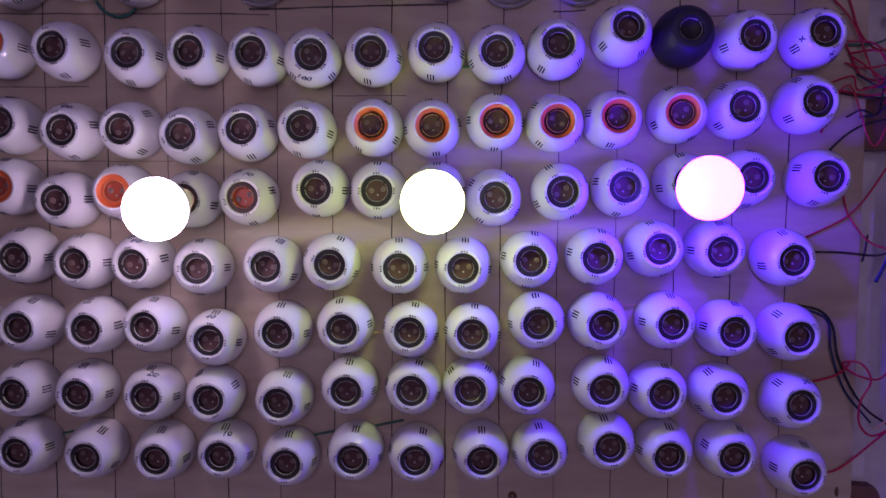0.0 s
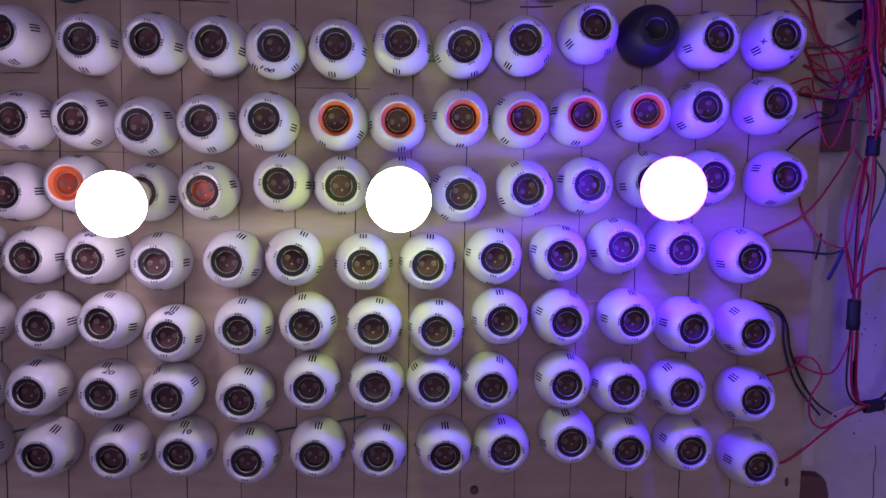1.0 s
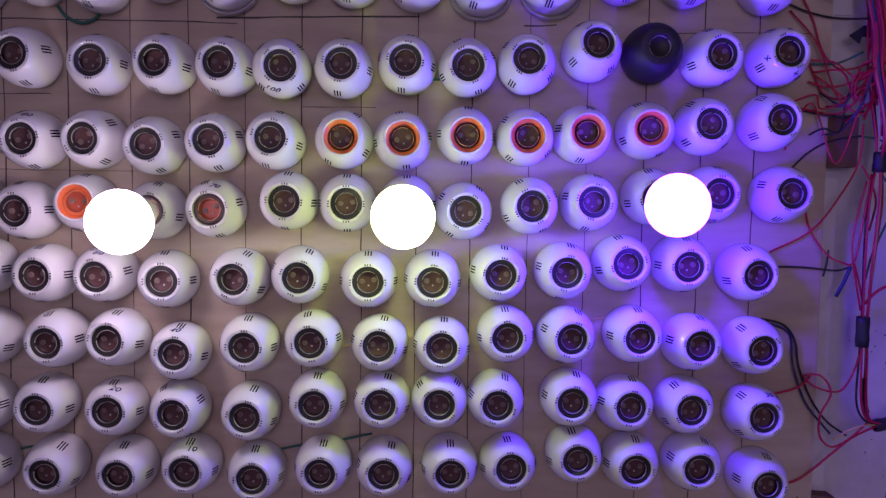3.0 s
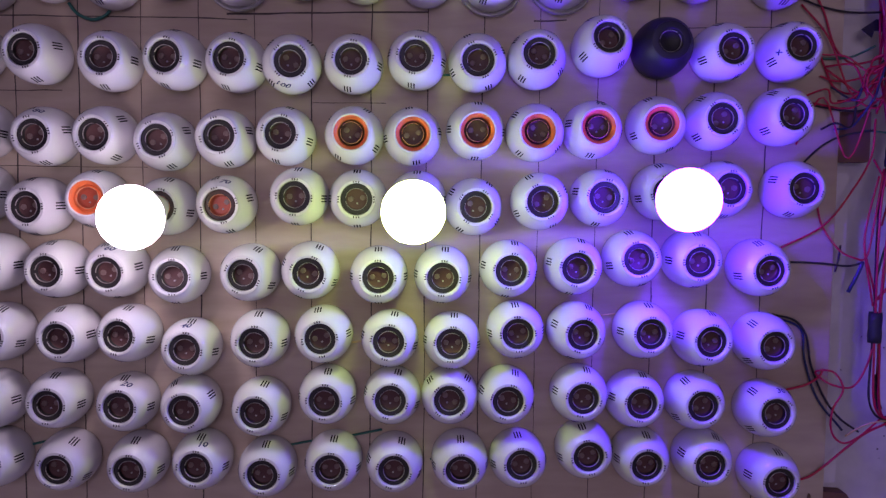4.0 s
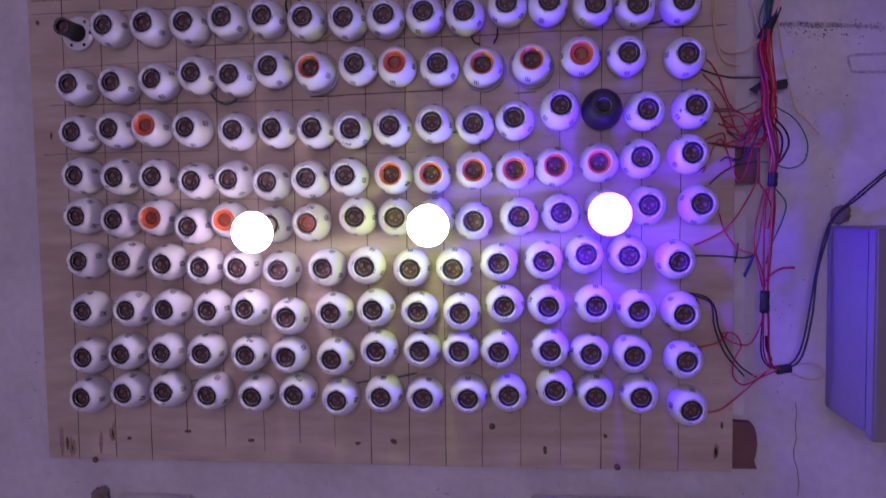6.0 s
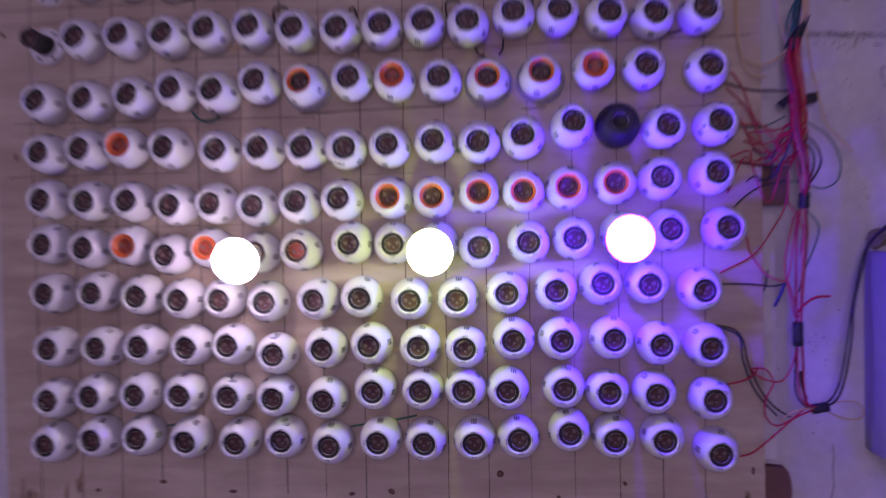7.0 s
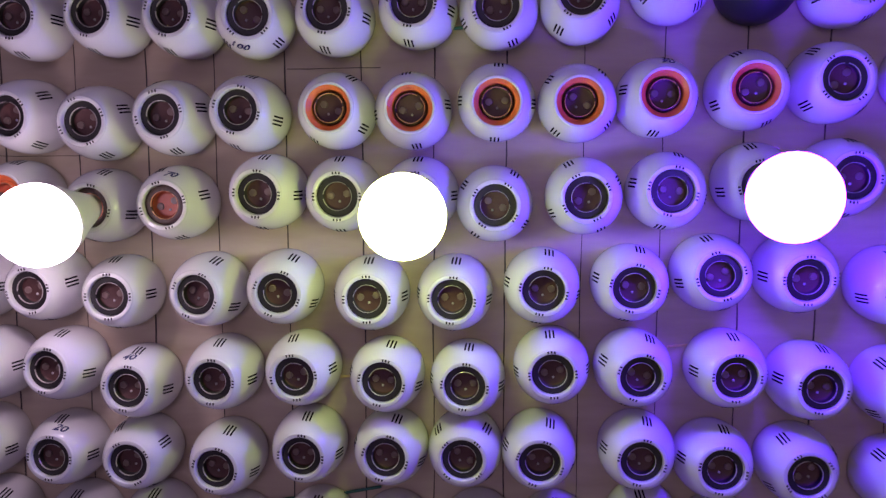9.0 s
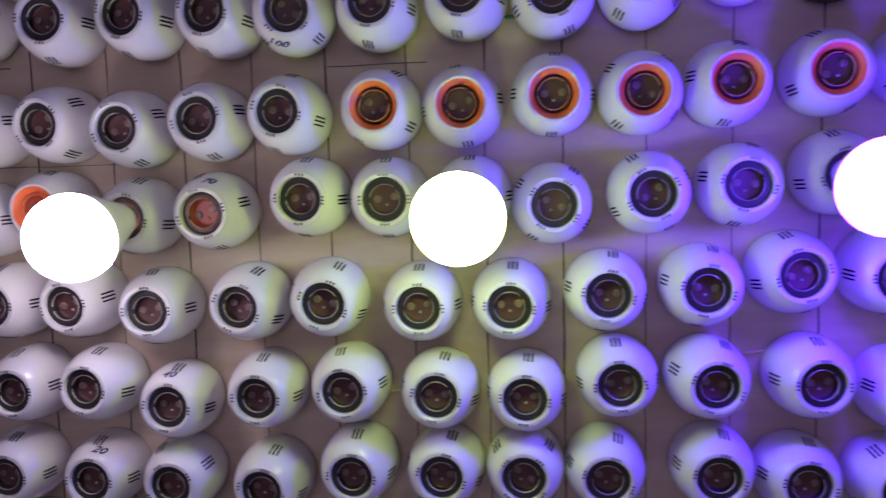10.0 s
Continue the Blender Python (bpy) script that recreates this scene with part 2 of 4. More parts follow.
for x, z, rx, rz in ((-0.548, 0.038, 0.003, 0.003), (-0.331, 0.038, 0.005, 0.003), (-0.146, 0.036, 0.004, 0.003), (-0.085, 0.040, 0.005, 0.004), (-0.442, 0.052, 0.005, 0.003),
                     (-0.580, 0.045, 0.004, 0.011), (-0.650, 0.02, 0.003, 0.014), (-0.662, 0.028, 0.002, 0.012), (0.435, 0.03, 0.003, 0.009), (0.445, 0.075, 0.002, 0.006),
                     (0.262, 0.055, 0.003, 0.003), (0.165, 0.03, 0.003, 0.006), (-0.68, 0.75, 0.003, 0.004), (-0.665, 0.56, 0.002, 0.006)):
    blot(x, z, rx, rz, KNOT if rx * rz < 2.5e-5 else SMUDGE)
for x, z, rx, rz in ((-0.672, 0.03, 0.004, 0.022), (-0.655, 0.022, 0.0035, 0.016), (-0.575, 0.05, 0.004, 0.014), (-0.60, 0.03, 0.003, 0.018), (0.437, 0.035, 0.003, 0.012)):
    blot(x, z, rx, rz, SMUDGE)


def screw(x, y, z, r=0.005):
    ob = new("screw", lathe("screw", [(0, 0.006), (r * 0.6, 0.0055), (r, 0.003), (r, 0.0), (r * 0.4, -0.004)], STEEL, 14))
    ob.matrix_basis = pose(x, y, z, 90)
    return tagged(ob, "rusty steel screw head in the board", "screw", "screws")


for x, z in ((0.079, 1.181), (-0.611, 1.112), (0.281, 1.117)):
    screw(x, BOARD_Y, z)


def block(x0, x1, z0, z1, round_end=False):
    bm = bmesh.new()
    outline = [(x0, z0), (x1, z0), (x1, z1), (x0, z1)]
    if round_end:
        zc, rz = (z0 + z1) / 2, (z1 - z0) / 2
        outline = [(x0, z0), (x1, z0)] + [(x1 - 0.012 + 0.012 * math.cos(a), zc + 0.85 * rz * math.sin(a)) for a in (-0.9, -0.4, 0, 0.4, 0.9, 1.3)] + [(x0, z1)]
    f = bm.faces.new([bm.verts.new((x, 0, z)) for x, z in outline])
    g = bmesh.ops.extrude_face_region(bm, geom=[f])
    bmesh.ops.translate(bm, verts=[v for v in g["geom"] if isinstance(v, bmesh.types.BMVert)], vec=(0, 0.018, 0))
    ob = new("mounting_block", finish(bm, "mounting_block", BATTEN, False))
    ob.location = (0, WALL_Y - 0.018, 0)
    return tagged(ob, "brown wooden mounting block behind the board edge", "block", "mounting blocks")


block(0.40, 0.503, 1.572, 1.628)
block(0.40, 0.503, 1.114, 1.196, True)
strip = new("batten", box_mesh("batten", (0.022, 0.016, 0.36), PLASTER, 0.002))
strip.location = (0.472, WALL_Y - 0.008, 1.38)
tagged(strip, "whitewashed wooden batten along the board edge", "batten")
strip = new("batten", box_mesh("batten", (0.03, 0.014, 0.4), ROOM_PAINT, 0.002))
strip.location = (0.478, WALL_Y - 0.007, 1.94)
tagged(strip, "grey-brown wooden batten along the board edge", "batten")

# ---- lamp holders ----
HOLES = {}
HOLES["A"] = [(-0.600, 1.931), (-0.536, 1.935), (-0.465, 1.934), (-0.401, 1.929), (-0.338, 1.935), (-0.273, 1.934), (-0.208, 1.933), (-0.143, 1.937), (-0.080, 1.936), (-0.014, 1.936), (0.045, 1.934), (0.111, 1.935), (0.175, 1.931), (0.240, 1.928), (0.301, 1.932), (0.363, 1.926)]
HOLES["B"] = [(-0.607, 1.844), (-0.538, 1.844), (-0.471, 1.845), (-0.404, 1.844), (-0.340, 1.849), (-0.274, 1.849), (-0.209, 1.844), (-0.144, 1.841), (-0.080, 1.843), (-0.018, 1.845), (0.045, 1.843), (0.110, 1.853), (0.175, 1.853), (0.244, 1.847), (0.307, 1.843), (0.374, 1.846)]
HOLES["C"] = [(-0.602, 1.752), (-0.529, 1.753), (-0.460, 1.756), (-0.394, 1.763), (-0.331, 1.759), (-0.267, 1.770), (-0.200, 1.766), (-0.128, 1.769), (-0.064, 1.769), (0.003, 1.765), (0.072, 1.763), (0.148, 1.767), (0.223, 1.772), (0.294, 1.771), (0.381, 1.767)]
HOLES["D"] = [(-0.600, 1.674), (-0.536, 1.678), (-0.474, 1.682), (-0.407, 1.677), (-0.328, 1.671), (-0.264, 1.672), (-0.199, 1.671), (-0.136, 1.668), (-0.074, 1.671), (-0.008, 1.675), (0.057, 1.671), (0.120, 1.679), (0.192, 1.696), (0.256, 1.693), (0.322, 1.686), (0.393, 1.690)]
HOLES["E"] = [(-0.599, 1.603), (-0.531, 1.599), (-0.466, 1.599), (-0.400, 1.591), (-0.338, 1.592), (-0.274, 1.587), (-0.210, 1.592), (-0.147, 1.595), (-0.074, 1.596), (-0.010, 1.595), (0.057, 1.599), (0.120, 1.599), (0.183, 1.604), (0.249, 1.608), (0.313, 1.614), (0.388, 1.619)]
HOLES["F"] = [(-0.599, 1.536), (-0.535, 1.530), (-0.470, 1.532), (-0.409, 1.517), (-0.346, 1.527), (-0.273, 1.518), (-0.210, 1.520), (-0.133, 1.529), (-0.0685, 1.527), (-0.006, 1.527), (0.056, 1.520), (0.126, 1.526), (0.191, 1.531), (0.258, 1.536), (0.324, 1.541), (0.402, 1.542)]
HOLES["G"] = [(-0.598, 1.462), (-0.524, 1.462), (-0.455, 1.456), (-0.391, 1.450), (-0.3285, 1.449), (-0.260, 1.445), (-0.187, 1.447), (-0.119, 1.449), (-0.046, 1.445), (0.022, 1.445), (0.094, 1.453), (0.164, 1.456), (0.229, 1.466), (0.294, 1.463), (0.369, 1.454)]
HOLES["H"] = [(-0.595, 1.379), (-0.520, 1.380), (-0.454, 1.381), (-0.381, 1.379), (-0.318, 1.382), (-0.249, 1.368), (-0.176, 1.375), (-0.107, 1.380), (-0.035, 1.377), (0.032, 1.375), (0.102, 1.386), (0.171, 1.385), (0.244, 1.386), (0.309, 1.378), (0.377, 1.373)]
HOLES["I"] = [(-0.598, 1.301), (-0.532, 1.307), (-0.462, 1.309), (-0.393, 1.308), (-0.319, 1.306), (-0.251, 1.303), (-0.176, 1.300), (-0.103, 1.313), (-0.033, 1.314), (0.030, 1.314), (0.0925, 1.313), (0.173, 1.316), (0.236, 1.311), (0.302, 1.308), (0.381, 1.300)]
HOLES["J"] = [(-0.604, 1.233), (-0.531, 1.241), (-0.461, 1.244), (-0.386, 1.239), (-0.310, 1.237), (-0.240, 1.241), (-0.169, 1.233), (-0.097, 1.239), (-0.029, 1.238), (0.043, 1.238), (0.108, 1.244), (0.180, 1.253), (0.243, 1.243), (0.312, 1.243), (0.388, 1.224)]

FLANK = [(0.0296, 0.0), (0.0309, 0.004), (0.0315, 0.012), (0.0313, 0.020), (0.0303, 0.028), (0.0281, 0.0362), (0.0248, 0.0440), (0.0212, 0.0488)]


def flank(z):
    for (r0, z0), (r1, z1) in zip(FLANK, FLANK[1:]):
        if z0 <= z <= z1:
            return r0 + (r1 - r0) * (z - z0) / (z1 - z0)
    return FLANK[-1][0]


def cover_profile(hole=0.0168):
    return FLANK + [(0.0206, 0.0493), (0.0204, 0.0497), (0.0202, 0.0503), (0.0200, 0.0507), (0.0197, 0.0508), (hole + 0.0010, 0.0510), (hole + 0.0004, 0.0509), (hole, 0.0505), (hole - 0.0001, 0.0500), (hole - 0.0004, 0.036), (hole - 0.001, 0.012)]


def slots(name, rows, mat=VENT):
    """Dark narrow strips laid on the flank, painted as shaded vent slots: (offset across, low height, high height)
    each.
    """
    bm = bmesh.new()
    for off, lo, hi, w in rows:
        prev = None
        for i in range(4):
            z = lo + (hi - lo) * i / 3
            r = flank(z) + 0.00025
            pair = [bm.verts.new((off + s * w / 2, math.sqrt(max(r * r - (off + s * w / 2) ** 2, 0)), z)) for s in (-1, 1)]
            if prev:
                bm.faces.new((prev[0], prev[1], pair[1], pair[0]))
            prev = pair
    return finish(bm, name, mat)


def rim_dots():
    """Three small dark patches side by side on the flat rim, painted as shaded openings."""
    bm = bmesh.new()
    for off in (-0.0026, 0, 0.0026):
        drop = off * off / 0.036
        v = [bm.verts.new((off + sx * 0.0006, y - drop, 0.0512)) for sx, y in ((-1, 0.0176), (1, 0.0176), (1, 0.0195), (-1, 0.0195))]
        bm.faces.new(v)
    return finish(bm, "rim_vent", VENT)


def lip_ring(mat, radius=0.0113, height=0.0476, gaps=((38, 52), (172, 190))):
    """Thin raised ring round the socket's mouth, cut where the lamp's pins slide in."""
    bm = bmesh.new()
    for start, end in ((gaps[0][1], gaps[1][0]), (gaps[1][1], gaps[0][0] + 360)):
        n, prev = max(4, int((end - start) / 9)), None
        for k in range(n + 1):
            a = radians(start + (end - start) * k / n)
            ring = [bm.verts.new(((radius + dr) * math.cos(a), (radius + dr) * math.sin(a), height + dz)) for dr, dz in ((-0.0003, -0.0012), (-0.0002, 0.0), (0.0, 0.0001), (0.0002, 0.0), (0.0003, -0.0012))]
            if prev:
                for i in range(4):
                    bm.faces.new((prev[i], prev[i + 1], ring[i + 1], ring[i]))
            prev = ring
    return finish(bm, "metal_lip", mat)


COVER_ME = lathe("cover", cover_profile(), COVER, 48)
COVER_WIDE = lathe("cover", cover_profile(0.0178), COVER, 48)
COVER_DARK = lathe("cover", cover_profile(0.0125), COVER_BLACK, 48)
SLOT_ME = slots("vent", [(-0.0030, 0.0262, 0.0388, 0.0014), (0, 0.0257, 0.0393, 0.0014), (0.0030, 0.0262, 0.0388, 0.0014)])
DOT_ME = rim_dots()
SKIRT_ME = lathe("socket", [(0.0163, 0.001), (0.0163, 0.0466), (0.0161, 0.0469), (0.0158, 0.0470), (0.0118, 0.0470), (0.0114, 0.0469), (0.0111, 0.0464), (0.0110, 0.0334)], SOCKET, 36)
SKIRT_RED = lathe("socket", [(0.0131, 0.001), (0.0131, 0.0446), (0.0129, 0.0452), (0.0117, 0.0466), (0.0112, 0.0464), (0.0110, 0.0334)], SOCKET_RUST, 36)
SKIRT_ME_SLIM = lathe("socket", [(0.0131, 0.001), (0.0131, 0.0446), (0.0129, 0.0452), (0.0117, 0.0466), (0.0112, 0.0464), (0.0110, 0.0334)], SOCKET, 36)
SKIRT_BROWN = lathe("socket", [(0.0163, 0.001), (0.0163, 0.0462), (0.0158, 0.0468), (0.0120, 0.0470), (0.0112, 0.0466), (0.0110, 0.0334)], SOCKET_RUST, 36)
WELL_ME = lathe("socket_floor", [(0.0112, 0.0409), (0.0105, 0.0398), (0.0100, 0.0396), (0.0, 0.0396)], SOCKET_IN, 24)
WELL_DARK = lathe("socket_floor", [(0.0112, 0.0439), (0.0100, 0.0429), (0.0, 0.0426)], COVER_BLACK, 24)
WELL_RED = lathe("socket_floor", [(0.0110, 0.0450), (0.0106, 0.0402), (0.0080, 0.0398), (0.0, 0.0398)], EMBER_RED, 24)
PIP_ME = lathe("rivet", [(0.0, 0.0408), (0.0008, 0.0406), (0.0011, 0.0400), (0.0011, 0.0390)], LIP, 10)
LIP_ME = lip_ring(LIP)
LIP_PALE = lip_ring(PALE_LIP)
PIN_ME = lathe("contact", [(0.0, 0.0414), (0.0024, 0.0414), (0.0028, 0.0412), (0.0029, 0.0408), (0.0029, 0.0390)], BRASS, 16)
COLLAR_ME = lathe("collar", [(0.0177, 0.0506), (0.0174, 0.0505), (0.0170, 0.0502), (0.0146, 0.0476), (0.0139, 0.0462), (0.0137, 0.0440), (0.0136, 0.0274)], ORANGE, 40)
EMBER_ME = lathe("socket", [(0.0138, 0.001), (0.0138, 0.0440), (0.0130, 0.0462), (0.0120, 0.0462), (0.0112, 0.0455), (0.0110, 0.034)], ORANGE, 36)
DISC_ME = lathe("clear_base", [(0.030, 0.0012), (0.0355, 0.0012), (0.0362, 0.003), (0.0355, 0.0068), (0.0345, 0.0075), (0.0335, 0.0068), (0.0325, 0.004), (0.030, 0.004)], CLEAR, 48, True)
GAP_ME = lathe("recess", [(0.0166, 0.0374), (0.0149, 0.0374)], SOCKET, 36)

LABELS = {
    "plain": "glossy white domed lamp holder with black socket on the board",
    "orange": "glossy white domed lamp holder with orange collar round the socket",
    "ember": "glossy white domed lamp holder with a red-orange socket inside",
    "red": "glossy white domed lamp holder with dull red socket on the board",
    "clear": "white domed lamp holder with orange collar and clear base ring",
    "black": "glossy black domed lamp holder among the white ones on the board",
    "bare": "bare black lamp socket on a white base plate, cover missing",
}


def lamp_holder(kind):
    ob = tagged(new("lamp_holder"), LABELS[kind], "lamp holder", "lamp holders on the board")
    if kind == "bare":
        part("base_plate", lathe("base_plate", [(0.0, 0.0015), (0.0282, 0.0015), (0.0285, 0.0035), (0.0275, 0.0048), (0.016, 0.006), (0.0, 0.006)], COVER, 40), ob, "white plastic base plate")
        for a in (20, 75, 140, 200, 260, 320):
            part("screw_hole", lathe("screw_hole", [(0, 0.0054), (0.0026, 0.0056), (0.0029, 0.0052)], VENT, 12), ob, "", pose(0.0222 * math.cos(radians(a)), 0.0222 * math.sin(radians(a)), 0))
        part("socket", lathe("socket", [(0.0150, 0.004), (0.0150, 0.012), (0.0140, 0.013), (0.0136, 0.0470), (0.0142, 0.0478), (0.0142, 0.0498), (0.0132, 0.0506), (0.0118, 0.0504), (0.0112, 0.049), (0.0110, 0.030)], SOCKET, 36), ob)
        lift = pose(0, 0, 0.0026)
    else:
        cover = part("cover", {"plain": COVER_ME, "red": COVER_ME, "black": COVER_DARK}.get(kind, COVER_WIDE), ob)
        if kind != "black":
            for k in range(4):
                part("vent", SLOT_ME, cover, "", pose(0, 0, 0, 0, 0, 90 * k))
                if kind in ("plain", "red"):
                    part("rim_vent", DOT_ME, cover, "", pose(0, 0, 0, 0, 0, 90 * k))
        if kind in ("orange", "clear", "ember"):
            part("collar", COLLAR_ME, ob, "orange plastic collar")
        if kind == "clear":
            part("clear_base", DISC_ME, ob, "clear plastic base ring")
        if kind == "plain":
            part("recess", GAP_ME, ob)
        part("socket", {"ember": EMBER_ME, "red": SKIRT_BROWN, "orange": SKIRT_RED, "clear": SKIRT_ME_SLIM}.get(kind, SKIRT_ME), ob)
        lift = pose(0, 0, 0)
    part("metal_lip", LIP_PALE if kind in ("orange", "red", "ember") else LIP_ME, ob, "", lift)
    part("socket_floor", {"black": WELL_DARK, "red": WELL_RED, "ember": WELL_RED}.get(kind, WELL_ME), ob)
    if kind != "black":
        part("rivet", PIP_ME, ob, "", pose(0.0005, -0.0045, 0))
    for s in () if kind == "black" else (-1, 1):
        part("contact", PIN_ME, ob, "", pose(s * 0.0063, s * 0.0008 + 0.0008, 0))
    return ob


ODD = {"A0": "bare", "B0": "bare", "D13": "black", "C6": "clear", "C10": "clear", "C11": "clear", "C8": "ember", "C12": "ember", "D2": "ember", "F2": "ember", "F4": "ember",
       "F5": "red", "F6": "red", "E8": "orange", "E9": "orange", "E10": "orange", "E11": "orange", "E12": "orange", "E13": "orange"}
TURNED = {}
for row, start, turns in (
        ("D", 3, (-12, 3, 12, 15, 44, 10, 10, -24, 35, -35, 0, -22, -30)), ("E", 3, (-12, -35, -22, -14, 15, 32, -8, 3, 38, 10, -25, -40, -35)),
        ("F", 6, (-15, 4, 0, 0, 33, -27, 13)), ("G", 3, (0, -10, 0, 25, 23, 0, 5, 10, 12, -15, 0, -15)), ("H", 3, (-5, 10, 8, 4, -8, 12, 5, -4, 20, 2, 10, -40)),
        ("I", 3, (5, 4, -28, 15, 5, 15, 42, 18, 12, 10, -32, -42)), ("J", 3, (28, 6, 6, 3, 5, 17, 0, -5, -10, 5, 20, 8))):
    for n, turn in enumerate(turns):
        TURNED[row + str(start + n)] = turn
LEANING = {"D12": (7, 2), "D13": (4, 0), "J14": (0, 0), "C11": (6, 0), "C10": (4, 0), "C6": (5, -3)}
first = {k: lamp_holder(k) for k in LABELS}
used = set()
holder_pose = {}
rng = random.Random(11)
for row, places in HOLES.items():
    for n, (x, z) in enumerate(places):
        key = row + str(n)
        kind = ODD.get(key, "plain")
        up, aside = LEANING.get(key, (rng.gauss(0.5, 1.6), rng.gauss(0, 1.6)))
        turn = TURNED.get(key, rng.gauss(8, 16))
        h = 0.0505
        # pivot about the mouth of the holder, so that the mouth keeps its place
        m = pose(x, BOARD_Y - h, z) @ pose(0, 0, 0, -up, 0, aside) @ pose(0, 0, 0, 90) @ pose(0, 0, -h, 0, 0, -turn)
        holder_pose[key] = m
        if kind in used:
            copy_thing(first[kind], m)
        else:
            used.add(kind)
            first[kind].matrix_basis = m


# ---- lit lamps ----
def lamp(key, glow, label, up=0.0, aside=0.0):
    x, z = HOLES[key[0]][int(key[1:])]
    ob = tagged(new("light_bulb"), label, "light bulb", "lit bulbs")
    ob.matrix_basis = pose(x, 0.824, z) @ pose(0, 0, 0, -up, 0, aside) @ pose(0, 0, 0, 90)
    part("cap", lathe("cap", [(0.0, -0.016), (0.0095, -0.016), (0.0104, -0.014), (0.0104, 0.004), (0.0118, 0.006)], CAP, 28), ob, "tin bayonet cap")
    part("body", lathe("body", [(0.0118, 0.004), (0.0130, 0.006), (0.0150, 0.012), (0.0180, 0.022), (0.0225, 0.034), (0.0262, 0.043), (0.0288, 0.0525), (0.0300, 0.0585), (0.0295, 0.0590)], LAMP_BODY, 40), ob, "white plastic bulb body")
    ball = [(0.031 * math.sin(radians(a)), 0.0645 + 0.031 * math.cos(radians(a))) for a in range(0, 103, 6)]
    part("diffuser", lathe("diffuser", ball, glow, 44), ob, "glowing frosted diffuser")
    return ob


lamp("F5", GLOW_LEFT, "lit colour-changing bulb glowing pale lilac white, in a lamp holder", -8, -4)
lamp("F9", GLOW_MID, "lit bulb glowing lime-yellow white, in a lamp holder", -10, -2)
lamp("F13", GLOW_RIGHT, "lit bulb glowing deep violet, in a lamp holder", -6, 0)


# ---- numbers written on the covers ----
def written(text, key, clock, size=0.0085, tilt=0, height=0.0452):
    """Pen numbers laid on to the flank of a holder; clock: degrees clockwise from up."""
    curve = bpy.data.curves.new("written_number", "FONT")
    curve.body, curve.size, curve.align_x, curve.align_y = text, size, "CENTER", "CENTER"
    curve.shear, curve.resolution_u, curve.offset = 0.3, 2, 0.00025
    tmp = new("written_number", curve)
    bpy.context.view_layer.update()
    me = bpy.data.meshes.new_from_object(tmp.evaluated_get(bpy.context.evaluated_depsgraph_get()))
    bpy.data.objects.remove(tmp)
    turn = Matrix.Rotation(radians(tilt), 2)
    for v in me.vertices:
        q = turn @ Vector((v.co.x, v.co.y))
        zz = min(max(height - q.y * 0.8, 0.006), 0.0486)
        r = flank(zz) + 0.0005
        ang = q.x / r
        v.co = (r * math.sin(ang), r * math.cos(ang), zz)
    me.materials.clear()
    me.materials.append(PEN)
    ob = new("written_number", me)
    m = holder_pose[key]
    x, z = m.translation.x, m.translation.z
    ob.matrix_basis = pose(x, m.translation.y, z) @ m.to_3x3().to_4x4() @ pose(0, 0, 0, 0, 0, m_turn(m) - clock)
    return tagged(ob, "number " + text + " written in blue pen on a lamp holder", "number", "pen numbers")


def m_turn(m):
    """The turn of a holder about its own axis, in degrees, so that it can be undone."""
    v = m.to_3x3() @ Vector((0, 1, 0))
    return math.degrees(math.atan2(v.x, v.z))


for text, key, clock, tilt in (("10", "J5", 15, 15), ("20", "I4", 15, 0), ("40", "H5", 0, 0), ("100", "D7", 200, 180), ("90", "E12", 5, 0), ("30", "I14", 15, 20), ("70", "F6", 10, 0),
                               ("80", "E3", 10, 5), ("60", "G4", 5, 0)):
    written(text, key, clock, 0.0108, tilt, 0.0435)
for clock, tilt in ((0, 10), (-110, 30), (160, 20)):
    written("x", "D15", clock, 0.011, tilt)


# ---- wires ----
WIRE_WORDS = {RED_WIRE: "red", PINK_WIRE: "faded pink", BLACK_WIRE: "black", GREEN_WIRE: "green", BLUE_WIRE: "dark blue", YELLOW_WIRE: "cream-yellow"}


def wire(name, pts, r, mat):
    ob = new(name, tube(name, pts, r, mat))
    return tagged(ob, WIRE_WORDS[mat] + " insulated electric wire hanging at the board", "wire", "loose wires")


wire("wire", [(0.506, 0.863, 1.806), (0.504, 0.866, 1.794), (0.499, 0.871, 1.776), (0.501, 0.870, 1.743), (0.503, 0.866, 1.714), (0.499, 0.864, 1.681), (0.505, 0.861, 1.639), (0.509, 0.858, 1.606), (0.511, 0.858, 1.577)], 0.0013, RED_WIRE)
wire("wire", [(0.507, 0.863, 1.806), (0.505, 0.866, 1.794), (0.501, 0.872, 1.777), (0.504, 0.872, 1.744), (0.504, 0.868, 1.714), (0.501, 0.867, 1.681), (0.506, 0.864, 1.639), (0.510, 0.861, 1.606), (0.512, 0.859, 1.577), (0.504, 0.856, 1.531), (0.502, 0.855, 1.472), (0.503, 0.856, 1.404), (0.502, 0.853, 1.352), (0.502, 0.850, 1.310), (0.513, 0.854, 1.289), (0.533, 0.855, 1.283)], 0.0013, RED_WIRE)
wire("wire", [(0.501, 0.857, 1.805), (0.498, 0.854, 1.792), (0.491, 0.848, 1.772), (0.497, 0.845, 1.739), (0.503, 0.848, 1.711), (0.504, 0.846, 1.679), (0.514, 0.847, 1.638), (0.520, 0.851, 1.605), (0.517, 0.857, 1.577), (0.518, 0.856, 1.531), (0.514, 0.858, 1.472), (0.510, 0.860, 1.403), (0.512, 0.862, 1.351), (0.513, 0.864, 1.307), (0.519, 0.863, 1.286), (0.536, 0.863, 1.282)], 0.0013, RED_WIRE)
